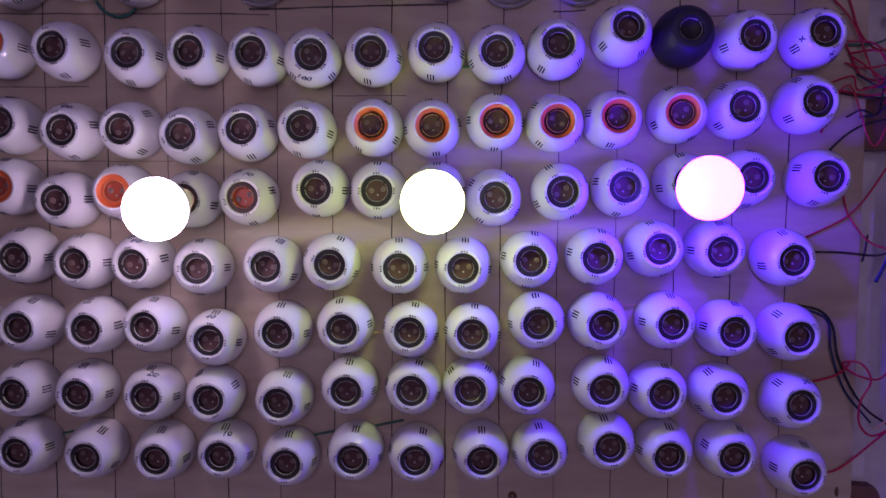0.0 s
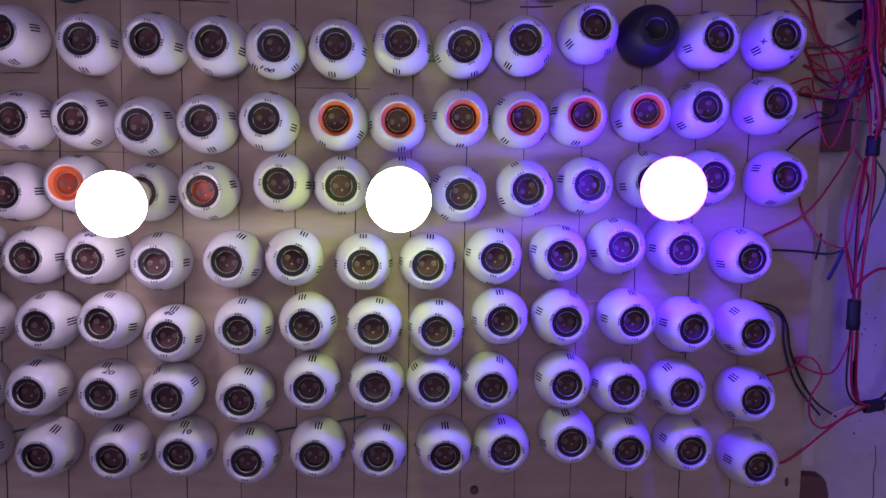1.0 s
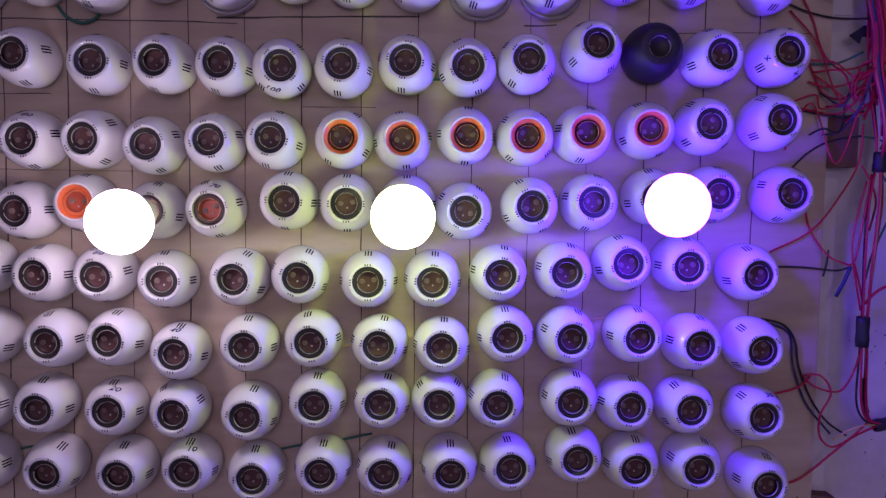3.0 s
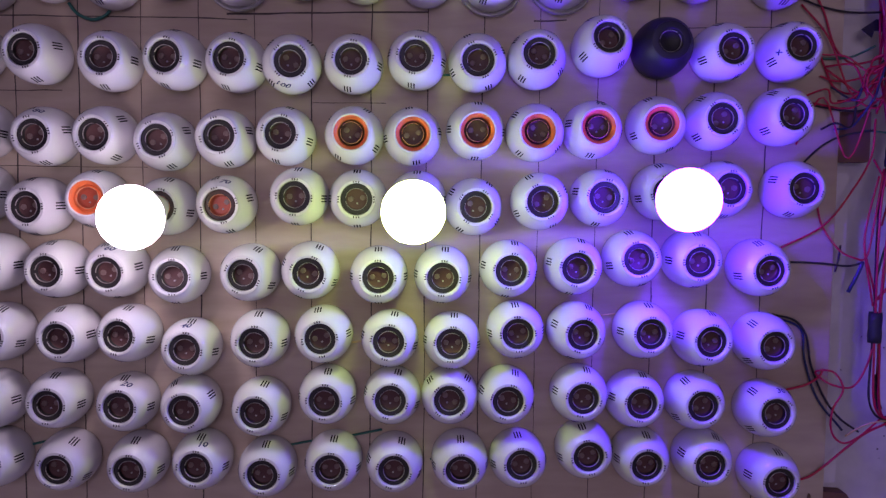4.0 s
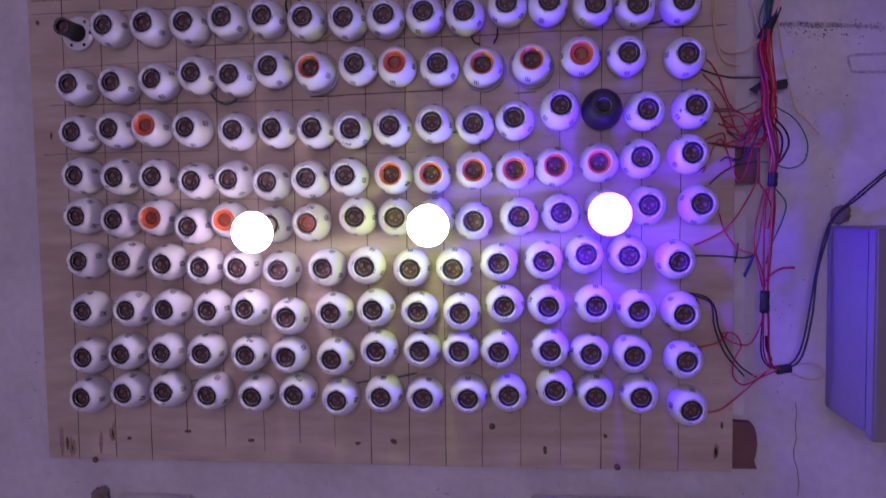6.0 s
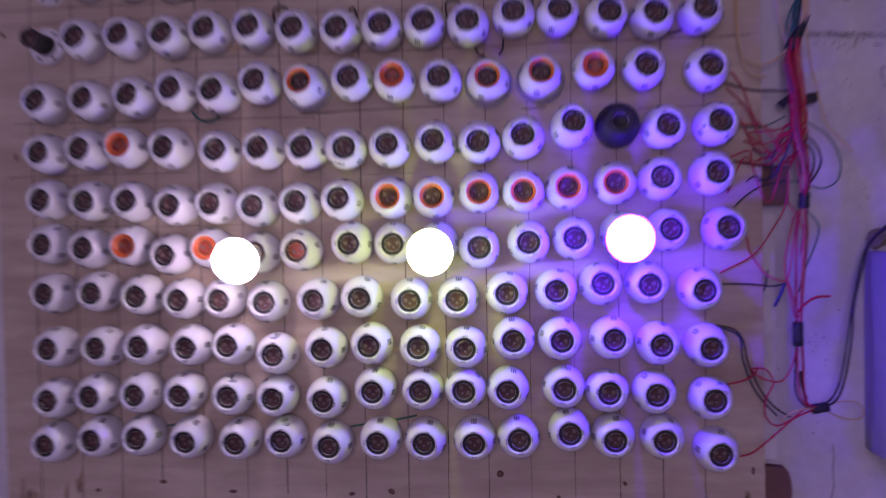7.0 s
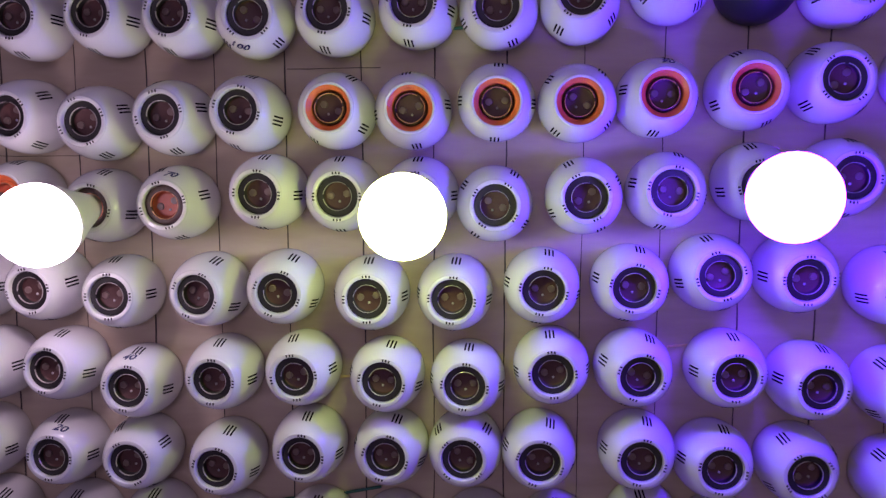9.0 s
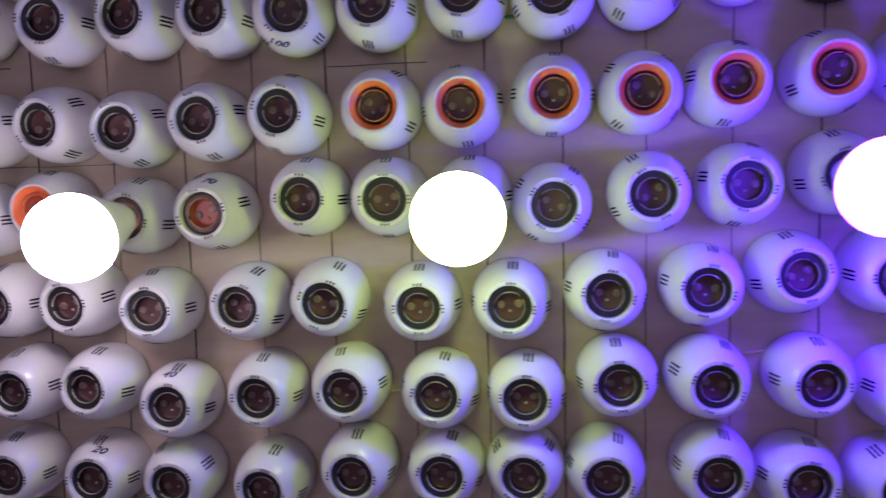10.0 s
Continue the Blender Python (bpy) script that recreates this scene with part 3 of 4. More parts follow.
wire("wire", [(0.502, 0.861, 1.806), (0.498, 0.860, 1.793), (0.489, 0.857, 1.774), (0.493, 0.854, 1.741), (0.498, 0.853, 1.712), (0.497, 0.849, 1.679), (0.506, 0.847, 1.638), (0.512, 0.848, 1.605), (0.514, 0.855, 1.577)], 0.0013, RED_WIRE)
wire("wire", [(0.502, 0.860, 1.806), (0.498, 0.859, 1.793), (0.489, 0.857, 1.774), (0.493, 0.853, 1.741), (0.498, 0.852, 1.712), (0.497, 0.848, 1.679), (0.506, 0.847, 1.638), (0.512, 0.848, 1.605), (0.514, 0.855, 1.577), (0.511, 0.850, 1.531), (0.509, 0.853, 1.472), (0.508, 0.856, 1.404), (0.510, 0.856, 1.352), (0.512, 0.857, 1.309), (0.519, 0.859, 1.287), (0.537, 0.860, 1.282)], 0.0013, RED_WIRE)
wire("wire", [(0.506, 0.856, 1.805), (0.506, 0.856, 1.792), (0.507, 0.856, 1.773), (0.515, 0.859, 1.741), (0.516, 0.862, 1.713), (0.517, 0.865, 1.681), (0.524, 0.868, 1.640), (0.525, 0.868, 1.606), (0.517, 0.863, 1.577)], 0.0013, RED_WIRE)
wire("wire", [(0.501, 0.859, 1.806), (0.497, 0.858, 1.792), (0.489, 0.853, 1.773), (0.493, 0.850, 1.740), (0.499, 0.850, 1.712), (0.499, 0.847, 1.679), (0.508, 0.846, 1.638), (0.515, 0.848, 1.605), (0.515, 0.855, 1.577), (0.513, 0.851, 1.531), (0.511, 0.854, 1.472), (0.509, 0.857, 1.403), (0.511, 0.858, 1.352), (0.513, 0.859, 1.308), (0.519, 0.861, 1.287), (0.537, 0.861, 1.282)], 0.0013, RED_WIRE)
wire("wire", [(0.501, 0.860, 1.806), (0.497, 0.859, 1.793), (0.489, 0.855, 1.773), (0.493, 0.852, 1.740), (0.499, 0.851, 1.712), (0.498, 0.848, 1.679), (0.507, 0.846, 1.638), (0.513, 0.848, 1.605), (0.514, 0.855, 1.577), (0.512, 0.850, 1.531), (0.510, 0.853, 1.472), (0.508, 0.857, 1.403), (0.510, 0.857, 1.352), (0.513, 0.858, 1.308), (0.519, 0.860, 1.287), (0.537, 0.861, 1.282)], 0.0013, PINK_WIRE)
wire("wire", [(0.501, 0.858, 1.805), (0.497, 0.856, 1.792), (0.489, 0.851, 1.773), (0.494, 0.848, 1.740), (0.501, 0.849, 1.712), (0.501, 0.846, 1.679), (0.510, 0.846, 1.638), (0.517, 0.849, 1.605), (0.516, 0.855, 1.577), (0.515, 0.853, 1.531), (0.512, 0.856, 1.472), (0.509, 0.858, 1.403), (0.512, 0.859, 1.352), (0.513, 0.862, 1.308), (0.519, 0.862, 1.287), (0.536, 0.862, 1.282)], 0.0013, BLUE_WIRE)
wire("wire", [(0.508, 0.861, 1.806), (0.507, 0.864, 1.793), (0.508, 0.870, 1.776), (0.512, 0.873, 1.744), (0.511, 0.870, 1.714), (0.509, 0.872, 1.682), (0.513, 0.871, 1.640), (0.515, 0.867, 1.606), (0.513, 0.862, 1.577), (0.506, 0.863, 1.531), (0.503, 0.860, 1.471), (0.503, 0.858, 1.403), (0.501, 0.857, 1.352), (0.499, 0.854, 1.309), (0.510, 0.855, 1.288), (0.530, 0.855, 1.283)], 0.0013, BLACK_WIRE)
wire("wire", [(0.497, 0.854, 1.804), (0.495, 0.852, 1.791), (0.490, 0.851, 1.772), (0.496, 0.849, 1.740), (0.499, 0.848, 1.711), (0.501, 0.847, 1.679)], 0.0013, RED_WIRE)
wire("wire", [(0.508, 0.872, 1.808), (0.504, 0.871, 1.795), (0.496, 0.870, 1.776), (0.499, 0.868, 1.743), (0.499, 0.866, 1.714), (0.500, 0.864, 1.681)], 0.0013, RED_WIRE)
wire("wire", [(0.502, 0.848, 1.803), (0.502, 0.849, 1.790), (0.501, 0.850, 1.772), (0.507, 0.851, 1.740), (0.511, 0.852, 1.712), (0.510, 0.854, 1.680), (0.517, 0.856, 1.639)], 0.0013, RED_WIRE)
wire("wire", [(0.495, 0.846, 1.803), (0.493, 0.844, 1.790), (0.490, 0.843, 1.771), (0.497, 0.842, 1.739), (0.502, 0.842, 1.711), (0.503, 0.843, 1.678), (0.512, 0.843, 1.638)], 0.0013, RED_WIRE)
wire("wire", [(0.504, 0.848, 1.803), (0.503, 0.849, 1.790), (0.503, 0.851, 1.772), (0.510, 0.852, 1.740), (0.514, 0.854, 1.712), (0.511, 0.856, 1.680), (0.519, 0.858, 1.639)], 0.0013, PINK_WIRE)
wire("wire", [(0.506, 0.865, 1.807), (0.503, 0.865, 1.794), (0.498, 0.864, 1.775), (0.501, 0.864, 1.742), (0.502, 0.862, 1.713), (0.503, 0.861, 1.680), (0.509, 0.859, 1.639)], 0.0013, RED_WIRE)
wire("wire", [(0.510, 0.851, 1.804), (0.509, 0.854, 1.791), (0.511, 0.857, 1.773), (0.516, 0.860, 1.741), (0.519, 0.862, 1.713), (0.515, 0.865, 1.681), (0.522, 0.867, 1.640), (0.525, 0.869, 1.606)], 0.0013, RED_WIRE)
wire("wire", [(0.509, 0.856, 1.805), (0.508, 0.858, 1.792), (0.507, 0.860, 1.774), (0.511, 0.862, 1.742), (0.513, 0.863, 1.713), (0.511, 0.864, 1.681), (0.517, 0.865, 1.639), (0.520, 0.865, 1.606)], 0.0013, RED_WIRE)
wire("wire", [(0.504, 0.846, 1.803), (0.504, 0.848, 1.790), (0.504, 0.850, 1.772), (0.511, 0.852, 1.740), (0.515, 0.854, 1.712), (0.512, 0.856, 1.680), (0.520, 0.859, 1.639)], 0.0013, RED_WIRE)
wire("wire", [(0.503, 0.851, 1.682), (0.491, 0.845, 1.672), (0.472, 0.855, 1.661), (0.453, 0.864, 1.659), (0.435, 0.867, 1.665)], 0.0012, RED_WIRE)
wire("wire", [(0.497, 0.851, 1.666), (0.478, 0.856, 1.651), (0.473, 0.850, 1.649), (0.465, 0.850, 1.637), (0.448, 0.867, 1.653)], 0.0012, BLUE_WIRE)
wire("wire", [(0.503, 0.851, 1.688), (0.488, 0.858, 1.681), (0.482, 0.859, 1.650), (0.463, 0.850, 1.674), (0.439, 0.867, 1.675)], 0.0012, RED_WIRE)
wire("wire", [(0.506, 0.851, 1.682), (0.499, 0.848, 1.662), (0.478, 0.852, 1.652), (0.474, 0.844, 1.638), (0.456, 0.867, 1.638)], 0.0012, RED_WIRE)
wire("wire", [(0.501, 0.851, 1.684), (0.490, 0.848, 1.652), (0.483, 0.845, 1.637), (0.472, 0.863, 1.611), (0.453, 0.867, 1.607)], 0.0012, BLUE_WIRE)
wire("wire", [(0.496, 0.851, 1.680), (0.476, 0.859, 1.649), (0.466, 0.854, 1.610), (0.443, 0.845, 1.612), (0.439, 0.867, 1.607)], 0.0012, BLACK_WIRE)
wire("wire", [(0.502, 0.851, 1.674), (0.478, 0.849, 1.670), (0.472, 0.852, 1.646), (0.452, 0.862, 1.663), (0.442, 0.867, 1.672)], 0.0012, RED_WIRE)
wire("wire", [(0.504, 0.856, 1.688), (0.489, 0.868, 1.681), (0.468, 0.868, 1.680), (0.450, 0.868, 1.698), (0.438, 0.868, 1.732), (0.425, 0.868, 1.756), (0.415, 0.868, 1.765)], 0.0012, RED_WIRE)
wire("wire", [(0.506, 0.856, 1.676), (0.478, 0.868, 1.648), (0.453, 0.868, 1.652), (0.441, 0.868, 1.674), (0.430, 0.868, 1.696), (0.418, 0.868, 1.699)], 0.0012, RED_WIRE)
wire("wire", [(0.501, 0.851, 1.679), (0.480, 0.846, 1.667), (0.476, 0.846, 1.650), (0.489, 0.846, 1.638), (0.508, 0.856, 1.647)], 0.0012, RED_WIRE)
wire("wire", [(0.502, 0.854, 1.671), (0.476, 0.856, 1.635), (0.461, 0.866, 1.630), (0.438, 0.868, 1.634), (0.424, 0.868, 1.636)], 0.0012, RED_WIRE)
wire("wire", [(0.493, 0.856, 1.618), (0.490, 0.856, 1.577), (0.474, 0.863, 1.539), (0.447, 0.868, 1.501), (0.400, 0.868, 1.476)], 0.0012, RED_WIRE)
wire("wire", [(0.493, 0.856, 1.574), (0.507, 0.858, 1.552), (0.514, 0.861, 1.531), (0.511, 0.866, 1.501)], 0.0012, RED_WIRE)
wire("wire", [(0.438, 0.868, 1.526), (0.445, 0.868, 1.501), (0.461, 0.861, 1.475), (0.476, 0.856, 1.466), (0.490, 0.856, 1.467), (0.497, 0.856, 1.505), (0.506, 0.858, 1.564)], 0.0012, RED_WIRE)
wire("wire", [(0.490, 0.856, 1.465), (0.500, 0.859, 1.437), (0.507, 0.862, 1.411)], 0.0012, RED_WIRE)
wire("wire", [(0.507, 0.859, 1.386), (0.497, 0.856, 1.348), (0.482, 0.856, 1.322), (0.460, 0.856, 1.323), (0.446, 0.861, 1.331), (0.442, 0.861, 1.338), (0.459, 0.856, 1.338), (0.468, 0.851, 1.320), (0.457, 0.851, 1.296), (0.457, 0.851, 1.272), (0.470, 0.851, 1.259), (0.490, 0.854, 1.265), (0.516, 0.859, 1.284)], 0.0012, RED_WIRE)
wire("wire", [(0.422, 0.868, 1.209), (0.445, 0.866, 1.217), (0.480, 0.861, 1.250), (0.499, 0.856, 1.269), (0.531, 0.859, 1.282)], 0.0014, RED_WIRE)
wire("wire", [(0.408, 0.868, 1.314), (0.433, 0.866, 1.321), (0.446, 0.863, 1.331), (0.451, 0.863, 1.340)], 0.0014, RED_WIRE)
wire("wire", [(0.505, 0.858, 1.419), (0.514, 0.856, 1.431), (0.529, 0.856, 1.440), (0.549, 0.858, 1.441)], 0.0018, RED_WIRE)
wire("wire", [(0.500, 0.856, 1.556), (0.489, 0.856, 1.505), (0.488, 0.856, 1.472), (0.501, 0.858, 1.412)], 0.0012, RED_WIRE)
wire("wire", [(0.407, 0.868, 1.750), (0.434, 0.868, 1.740), (0.467, 0.868, 1.734), (0.499, 0.866, 1.734)], 0.0012, BLACK_WIRE)
wire("wire", [(0.402, 0.868, 1.460), (0.442, 0.868, 1.459), (0.475, 0.866, 1.456), (0.490, 0.861, 1.461)], 0.0012, BLACK_WIRE)
wire("wire", [(0.488, 0.859, 1.461), (0.482, 0.859, 1.446), (0.475, 0.863, 1.427)], 0.0022, BLUE_WIRE)
wire("wire", [(0.517, 0.856, 1.688), (0.549, 0.864, 1.668), (0.568, 0.868, 1.635), (0.566, 0.871, 1.606), (0.543, 0.868, 1.594), (0.510, 0.861, 1.603), (0.486, 0.864, 1.606)], 0.0011, GREEN_WIRE)
wire("wire", [(0.514, 0.856, 1.672), (0.532, 0.856, 1.651), (0.537, 0.856, 1.630), (0.529, 0.859, 1.610), (0.520, 0.862, 1.598)], 0.0016, BLACK_WIRE)
wire("wire", [(0.511, 0.851, 1.663), (0.525, 0.851, 1.642), (0.525, 0.854, 1.618), (0.517, 0.862, 1.591)], 0.0016, BLACK_WIRE)
wire("wire", [(0.489, 0.856, 1.696), (0.466, 0.862, 1.685), (0.444, 0.868, 1.684), (0.427, 0.868, 1.685)], 0.0012, GREEN_WIRE)
wire("wire", [(0.519, 0.861, 1.564), (0.537, 0.866, 1.541), (0.533, 0.868, 1.514), (0.516, 0.866, 1.475), (0.508, 0.864, 1.446)], 0.0012, GREEN_WIRE)
wire("wire", [(0.420, 0.868, 1.636), (0.449, 0.868, 1.630), (0.477, 0.864, 1.627), (0.496, 0.861, 1.633)], 0.0012, BLACK_WIRE)
wire("wire", [(0.422, 0.868, 1.571), (0.440, 0.868, 1.588), (0.462, 0.866, 1.600), (0.494, 0.862, 1.606)], 0.0012, BLACK_WIRE)
wire("wire", [(0.467, 0.868, 1.479), (0.465, 0.868, 1.462), (0.462, 0.868, 1.449)], 0.0012, BLACK_WIRE)
wire("wire", [(0.540, 0.861, 1.280), (0.565, 0.866, 1.267), (0.588, 0.871, 1.263), (0.600, 0.874, 1.270), (0.593, 0.876, 1.285), (0.569, 0.874, 1.288), (0.548, 0.866, 1.285)], 0.0011, YELLOW_WIRE)
wire("wire", [(0.533, 0.859, 1.282), (0.512, 0.858, 1.281), (0.495, 0.861, 1.274), (0.481, 0.866, 1.262)], 0.0012, YELLOW_WIRE)
wire("wire", [(0.531, 0.859, 1.282), (0.554, 0.859, 1.291), (0.567, 0.859, 1.318), (0.578, 0.861, 1.374), (0.585, 0.866, 1.429), (0.600, 0.874, 1.479), (0.613, 0.874, 1.518), (0.640, 0.856, 1.547), (0.675, 0.836, 1.586), (0.713, 0.806, 1.629)], 0.0018, BLACK_WIRE)
wire("wire", [(0.517, 0.861, 1.295), (0.510, 0.862, 1.316), (0.509, 0.862, 1.334)], 0.002, BLACK_WIRE)
wire("wire", [(0.532, 0.863, 1.283), (0.551, 0.863, 1.294), (0.564, 0.864, 1.321), (0.575, 0.866, 1.377), (0.584, 0.870, 1.428), (0.598, 0.876, 1.484), (0.612, 0.877, 1.517), (0.639, 0.859, 1.551), (0.674, 0.839, 1.589), (0.713, 0.806, 1.635)], 0.0016, BLACK_WIRE)
wire("wire", [(0.393, 0.868, 1.401), (0.419, 0.868, 1.394), (0.432, 0.866, 1.376), (0.438, 0.866, 1.345), (0.453, 0.866, 1.310), (0.472, 0.866, 1.284), (0.496, 0.866, 1.267)], 0.0013, BLACK_WIRE)
wire("wire", [(0.397, 0.868, 1.398), (0.426, 0.868, 1.384), (0.431, 0.866, 1.349), (0.448, 0.868, 1.305), (0.477, 0.866, 1.269)], 0.0013, BLUE_WIRE)
wire("wire", [(-0.379, 0.868, 1.734), (-0.370, 0.868, 1.723), (-0.355, 0.868, 1.717), (-0.341, 0.868, 1.721), (-0.333, 0.868, 1.730)], 0.0018, GREEN_WIRE)
wire("wire", [(-0.458, 0.868, 1.245), (-0.429, 0.868, 1.253), (-0.405, 0.868, 1.257), (-0.382, 0.868, 1.256)], 0.0014, GREEN_WIRE)
wire("wire", [(-0.149, 0.868, 1.251), (-0.117, 0.868, 1.257), (-0.085, 0.868, 1.261), (-0.044, 0.868, 1.269)], 0.0014, GREEN_WIRE)
wire("wire", [(-0.106, 0.868, 1.368), (-0.079, 0.868, 1.368), (-0.043, 0.868, 1.372)], 0.0013, YELLOW_WIRE)
wire("wire", [(0.200, 0.868, 1.399), (0.222, 0.868, 1.401), (0.239, 0.868, 1.398)], 0.0011, YELLOW_WIRE)
wire("wire", [(-0.133, 0.868, 1.374), (-0.111, 0.868, 1.365), (-0.088, 0.868, 1.361)], 0.0013, GREEN_WIRE)
wire("wire", [(0.010, 0.868, 1.235), (0.028, 0.868, 1.239), (0.046, 0.868, 1.236)], 0.0013, GREEN_WIRE)
wire("wire", [(0.422, 0.869, 1.904), (0.425, 0.868, 1.869), (0.426, 0.864, 1.825), (0.431, 0.862, 1.789), (0.446, 0.862, 1.773), (0.468, 0.862, 1.773), (0.486, 0.861, 1.783), (0.495, 0.859, 1.793)], 0.0012, YELLOW_WIRE)
wire("wire", [(0.429, 0.869, 1.869), (0.429, 0.864, 1.807), (0.436, 0.862, 1.770), (0.448, 0.862, 1.756), (0.467, 0.864, 1.754)], 0.0012, YELLOW_WIRE)
wire("wire", [(0.469, 0.866, 1.944), (0.473, 0.866, 1.918), (0.480, 0.864, 1.865), (0.489, 0.862, 1.821), (0.495, 0.859, 1.795)], 0.0012, YELLOW_WIRE)
wire("wire", [(0.517, 0.858, 1.832), (0.529, 0.866, 1.769), (0.538, 0.870, 1.735), (0.551, 0.874, 1.688), (0.567, 0.876, 1.670), (0.589, 0.878, 1.646)], 0.0013, YELLOW_WIRE)
wire("wire", [(0.508, 0.858, 1.802), (0.510, 0.856, 1.759), (0.513, 0.856, 1.717), (0.515, 0.856, 1.657), (0.511, 0.858, 1.589)], 0.0011, YELLOW_WIRE)
wire("wire", [(0.385, 0.868, 1.878), (0.415, 0.864, 1.883), (0.453, 0.856, 1.880), (0.494, 0.854, 1.875), (0.510, 0.854, 1.880), (0.520, 0.854, 1.886)], 0.0018, BLACK_WIRE)
wire("wire", [(0.479, 0.856, 1.931), (0.482, 0.854, 1.892), (0.497, 0.852, 1.880), (0.514, 0.854, 1.881)], 0.0014, BLACK_WIRE)
wire("wire", [(0.495, 0.856, 1.930), (0.486, 0.854, 1.909), (0.500, 0.852, 1.902), (0.520, 0.854, 1.890)], 0.0014, BLACK_WIRE)
wire("wire", [(0.555, 0.859, 1.928), (0.540, 0.856, 1.902), (0.523, 0.856, 1.880)], 0.005, BLACK_WIRE)
wire("wire", [(0.523, 0.856, 1.880), (0.502, 0.856, 1.853), (0.492, 0.858, 1.820), (0.498, 0.859, 1.796)], 0.0013, GREEN_WIRE)
wire("wire", [(0.522, 0.856, 1.878), (0.507, 0.856, 1.845), (0.498, 0.856, 1.815), (0.499, 0.856, 1.796)], 0.0013, GREEN_WIRE)
wire("wire", [(0.524, 0.856, 1.878), (0.511, 0.859, 1.845), (0.504, 0.858, 1.815), (0.503, 0.856, 1.795)], 0.0013, BLUE_WIRE)
wire("wire", [(0.524, 0.854, 1.879), (0.520, 0.854, 1.856), (0.514, 0.856, 1.832), (0.508, 0.856, 1.815)], 0.0013, YELLOW_WIRE)
wire("wire", [(0.519, 0.856, 1.878), (0.513, 0.852, 1.852), (0.516, 0.856, 1.831), (0.510, 0.856, 1.817)], 0.0013, YELLOW_WIRE)
wire("wire", [(-0.246, 0.868, 1.861), (-0.247, 0.864, 1.878), (-0.236, 0.861, 1.884), (-0.225, 0.864, 1.880), (-0.222, 0.868, 1.869)], 0.0014, BLACK_WIRE)
wire("wire", [(-0.134, 0.868, 1.865), (-0.130, 0.864, 1.877), (-0.123, 0.864, 1.875), (-0.120, 0.868, 1.859)], 0.0014, BLACK_WIRE)
wire("wire", [(0.013, 0.868, 1.858), (0.012, 0.864, 1.878), (0.023, 0.861, 1.882), (0.033, 0.864, 1.878), (0.036, 0.868, 1.866)], 0.0014, BLACK_WIRE)
wire("wire", [(0.120, 0.868, 1.871), (0.125, 0.863, 1.889), (0.136, 0.862, 1.885), (0.140, 0.868, 1.865)], 0.0014, BLACK_WIRE)
wire("wire", [(0.052, 0.868, 1.816), (0.058, 0.864, 1.803), (0.067, 0.866, 1.799)], 0.0014, BLACK_WIRE)
wire("wire", [(0.095, 0.868, 1.823), (0.094, 0.864, 1.809), (0.088, 0.866, 1.800)], 0.0014, BLACK_WIRE)
wire("wire", [(-0.322, 0.868, 1.846), (-0.314, 0.864, 1.826), (-0.307, 0.864, 1.821), (-0.301, 0.868, 1.840)], 0.0014, YELLOW_WIRE)
wire("wire", [(-0.263, 0.868, 1.917), (-0.253, 0.864, 1.901), (-0.239, 0.864, 1.905), (-0.235, 0.868, 1.920)], 0.0014, YELLOW_WIRE)
wire("wire", [(-0.133, 0.868, 1.910), (-0.125, 0.864, 1.902), (-0.118, 0.866, 1.918)], 0.0014, YELLOW_WIRE)
wire("wire", [(-0.195, 0.868, 1.817), (-0.185, 0.864, 1.819), (-0.172, 0.868, 1.827)], 0.0014, YELLOW_WIRE)
wire("wire", [(-0.388, 0.868, 1.909), (-0.375, 0.864, 1.904), (-0.359, 0.868, 1.915)], 0.0014, BLACK_WIRE)
wire("wire", [(0.248, 0.868, 1.901), (0.265, 0.863, 1.895), (0.284, 0.863, 1.901), (0.294, 0.868, 1.910)], 0.0014, BLACK_WIRE)
wire("wire", [(0.324, 0.868, 1.821), (0.338, 0.864, 1.822), (0.354, 0.868, 1.827)], 0.0014, BLACK_WIRE)
wire("wire", [(0.008, 0.868, 1.661), (0.035, 0.866, 1.662), (0.071, 0.868, 1.661)], 0.0014, GREEN_WIRE)
wire("wire", [(0.504, 0.858, 1.806), (0.501, 0.858, 1.793), (0.505, 0.861, 1.765), (0.511, 0.861, 1.730), (0.503, 0.858, 1.696)], 0.0013, RED_WIRE)
wire("wire", [(0.502, 0.858, 1.806), (0.499, 0.858, 1.793), (0.500, 0.853, 1.763), (0.502, 0.855, 1.730), (0.519, 0.861, 1.696), (0.488, 0.855, 1.651)], 0.0013, RED_WIRE)
wire("wire", [(0.501, 0.858, 1.806), (0.502, 0.858, 1.792), (0.497, 0.855, 1.764), (0.514, 0.861, 1.730), (0.509, 0.864, 1.696), (0.502, 0.855, 1.654), (0.498, 0.864, 1.624)], 0.0013, RED_WIRE)
wire("wire", [(0.506, 0.858, 1.806), (0.502, 0.858, 1.792), (0.499, 0.856, 1.764), (0.501, 0.853, 1.729), (0.503, 0.856, 1.696)], 0.0013, RED_WIRE)
wire("wire", [(0.505, 0.858, 1.806), (0.499, 0.858, 1.793), (0.499, 0.857, 1.764), (0.507, 0.853, 1.729), (0.517, 0.852, 1.695), (0.508, 0.853, 1.650)], 0.0013, RED_WIRE)
wire("wire", [(0.504, 0.858, 1.806), (0.496, 0.858, 1.793), (0.496, 0.854, 1.764), (0.511, 0.854, 1.729), (0.517, 0.863, 1.696), (0.517, 0.857, 1.660), (0.477, 0.864, 1.621)], 0.0013, RED_WIRE)
wire("wire", [(0.502, 0.858, 1.806), (0.501, 0.858, 1.793), (0.505, 0.860, 1.765), (0.501, 0.861, 1.731), (0.503, 0.856, 1.696)], 0.0013, RED_WIRE)
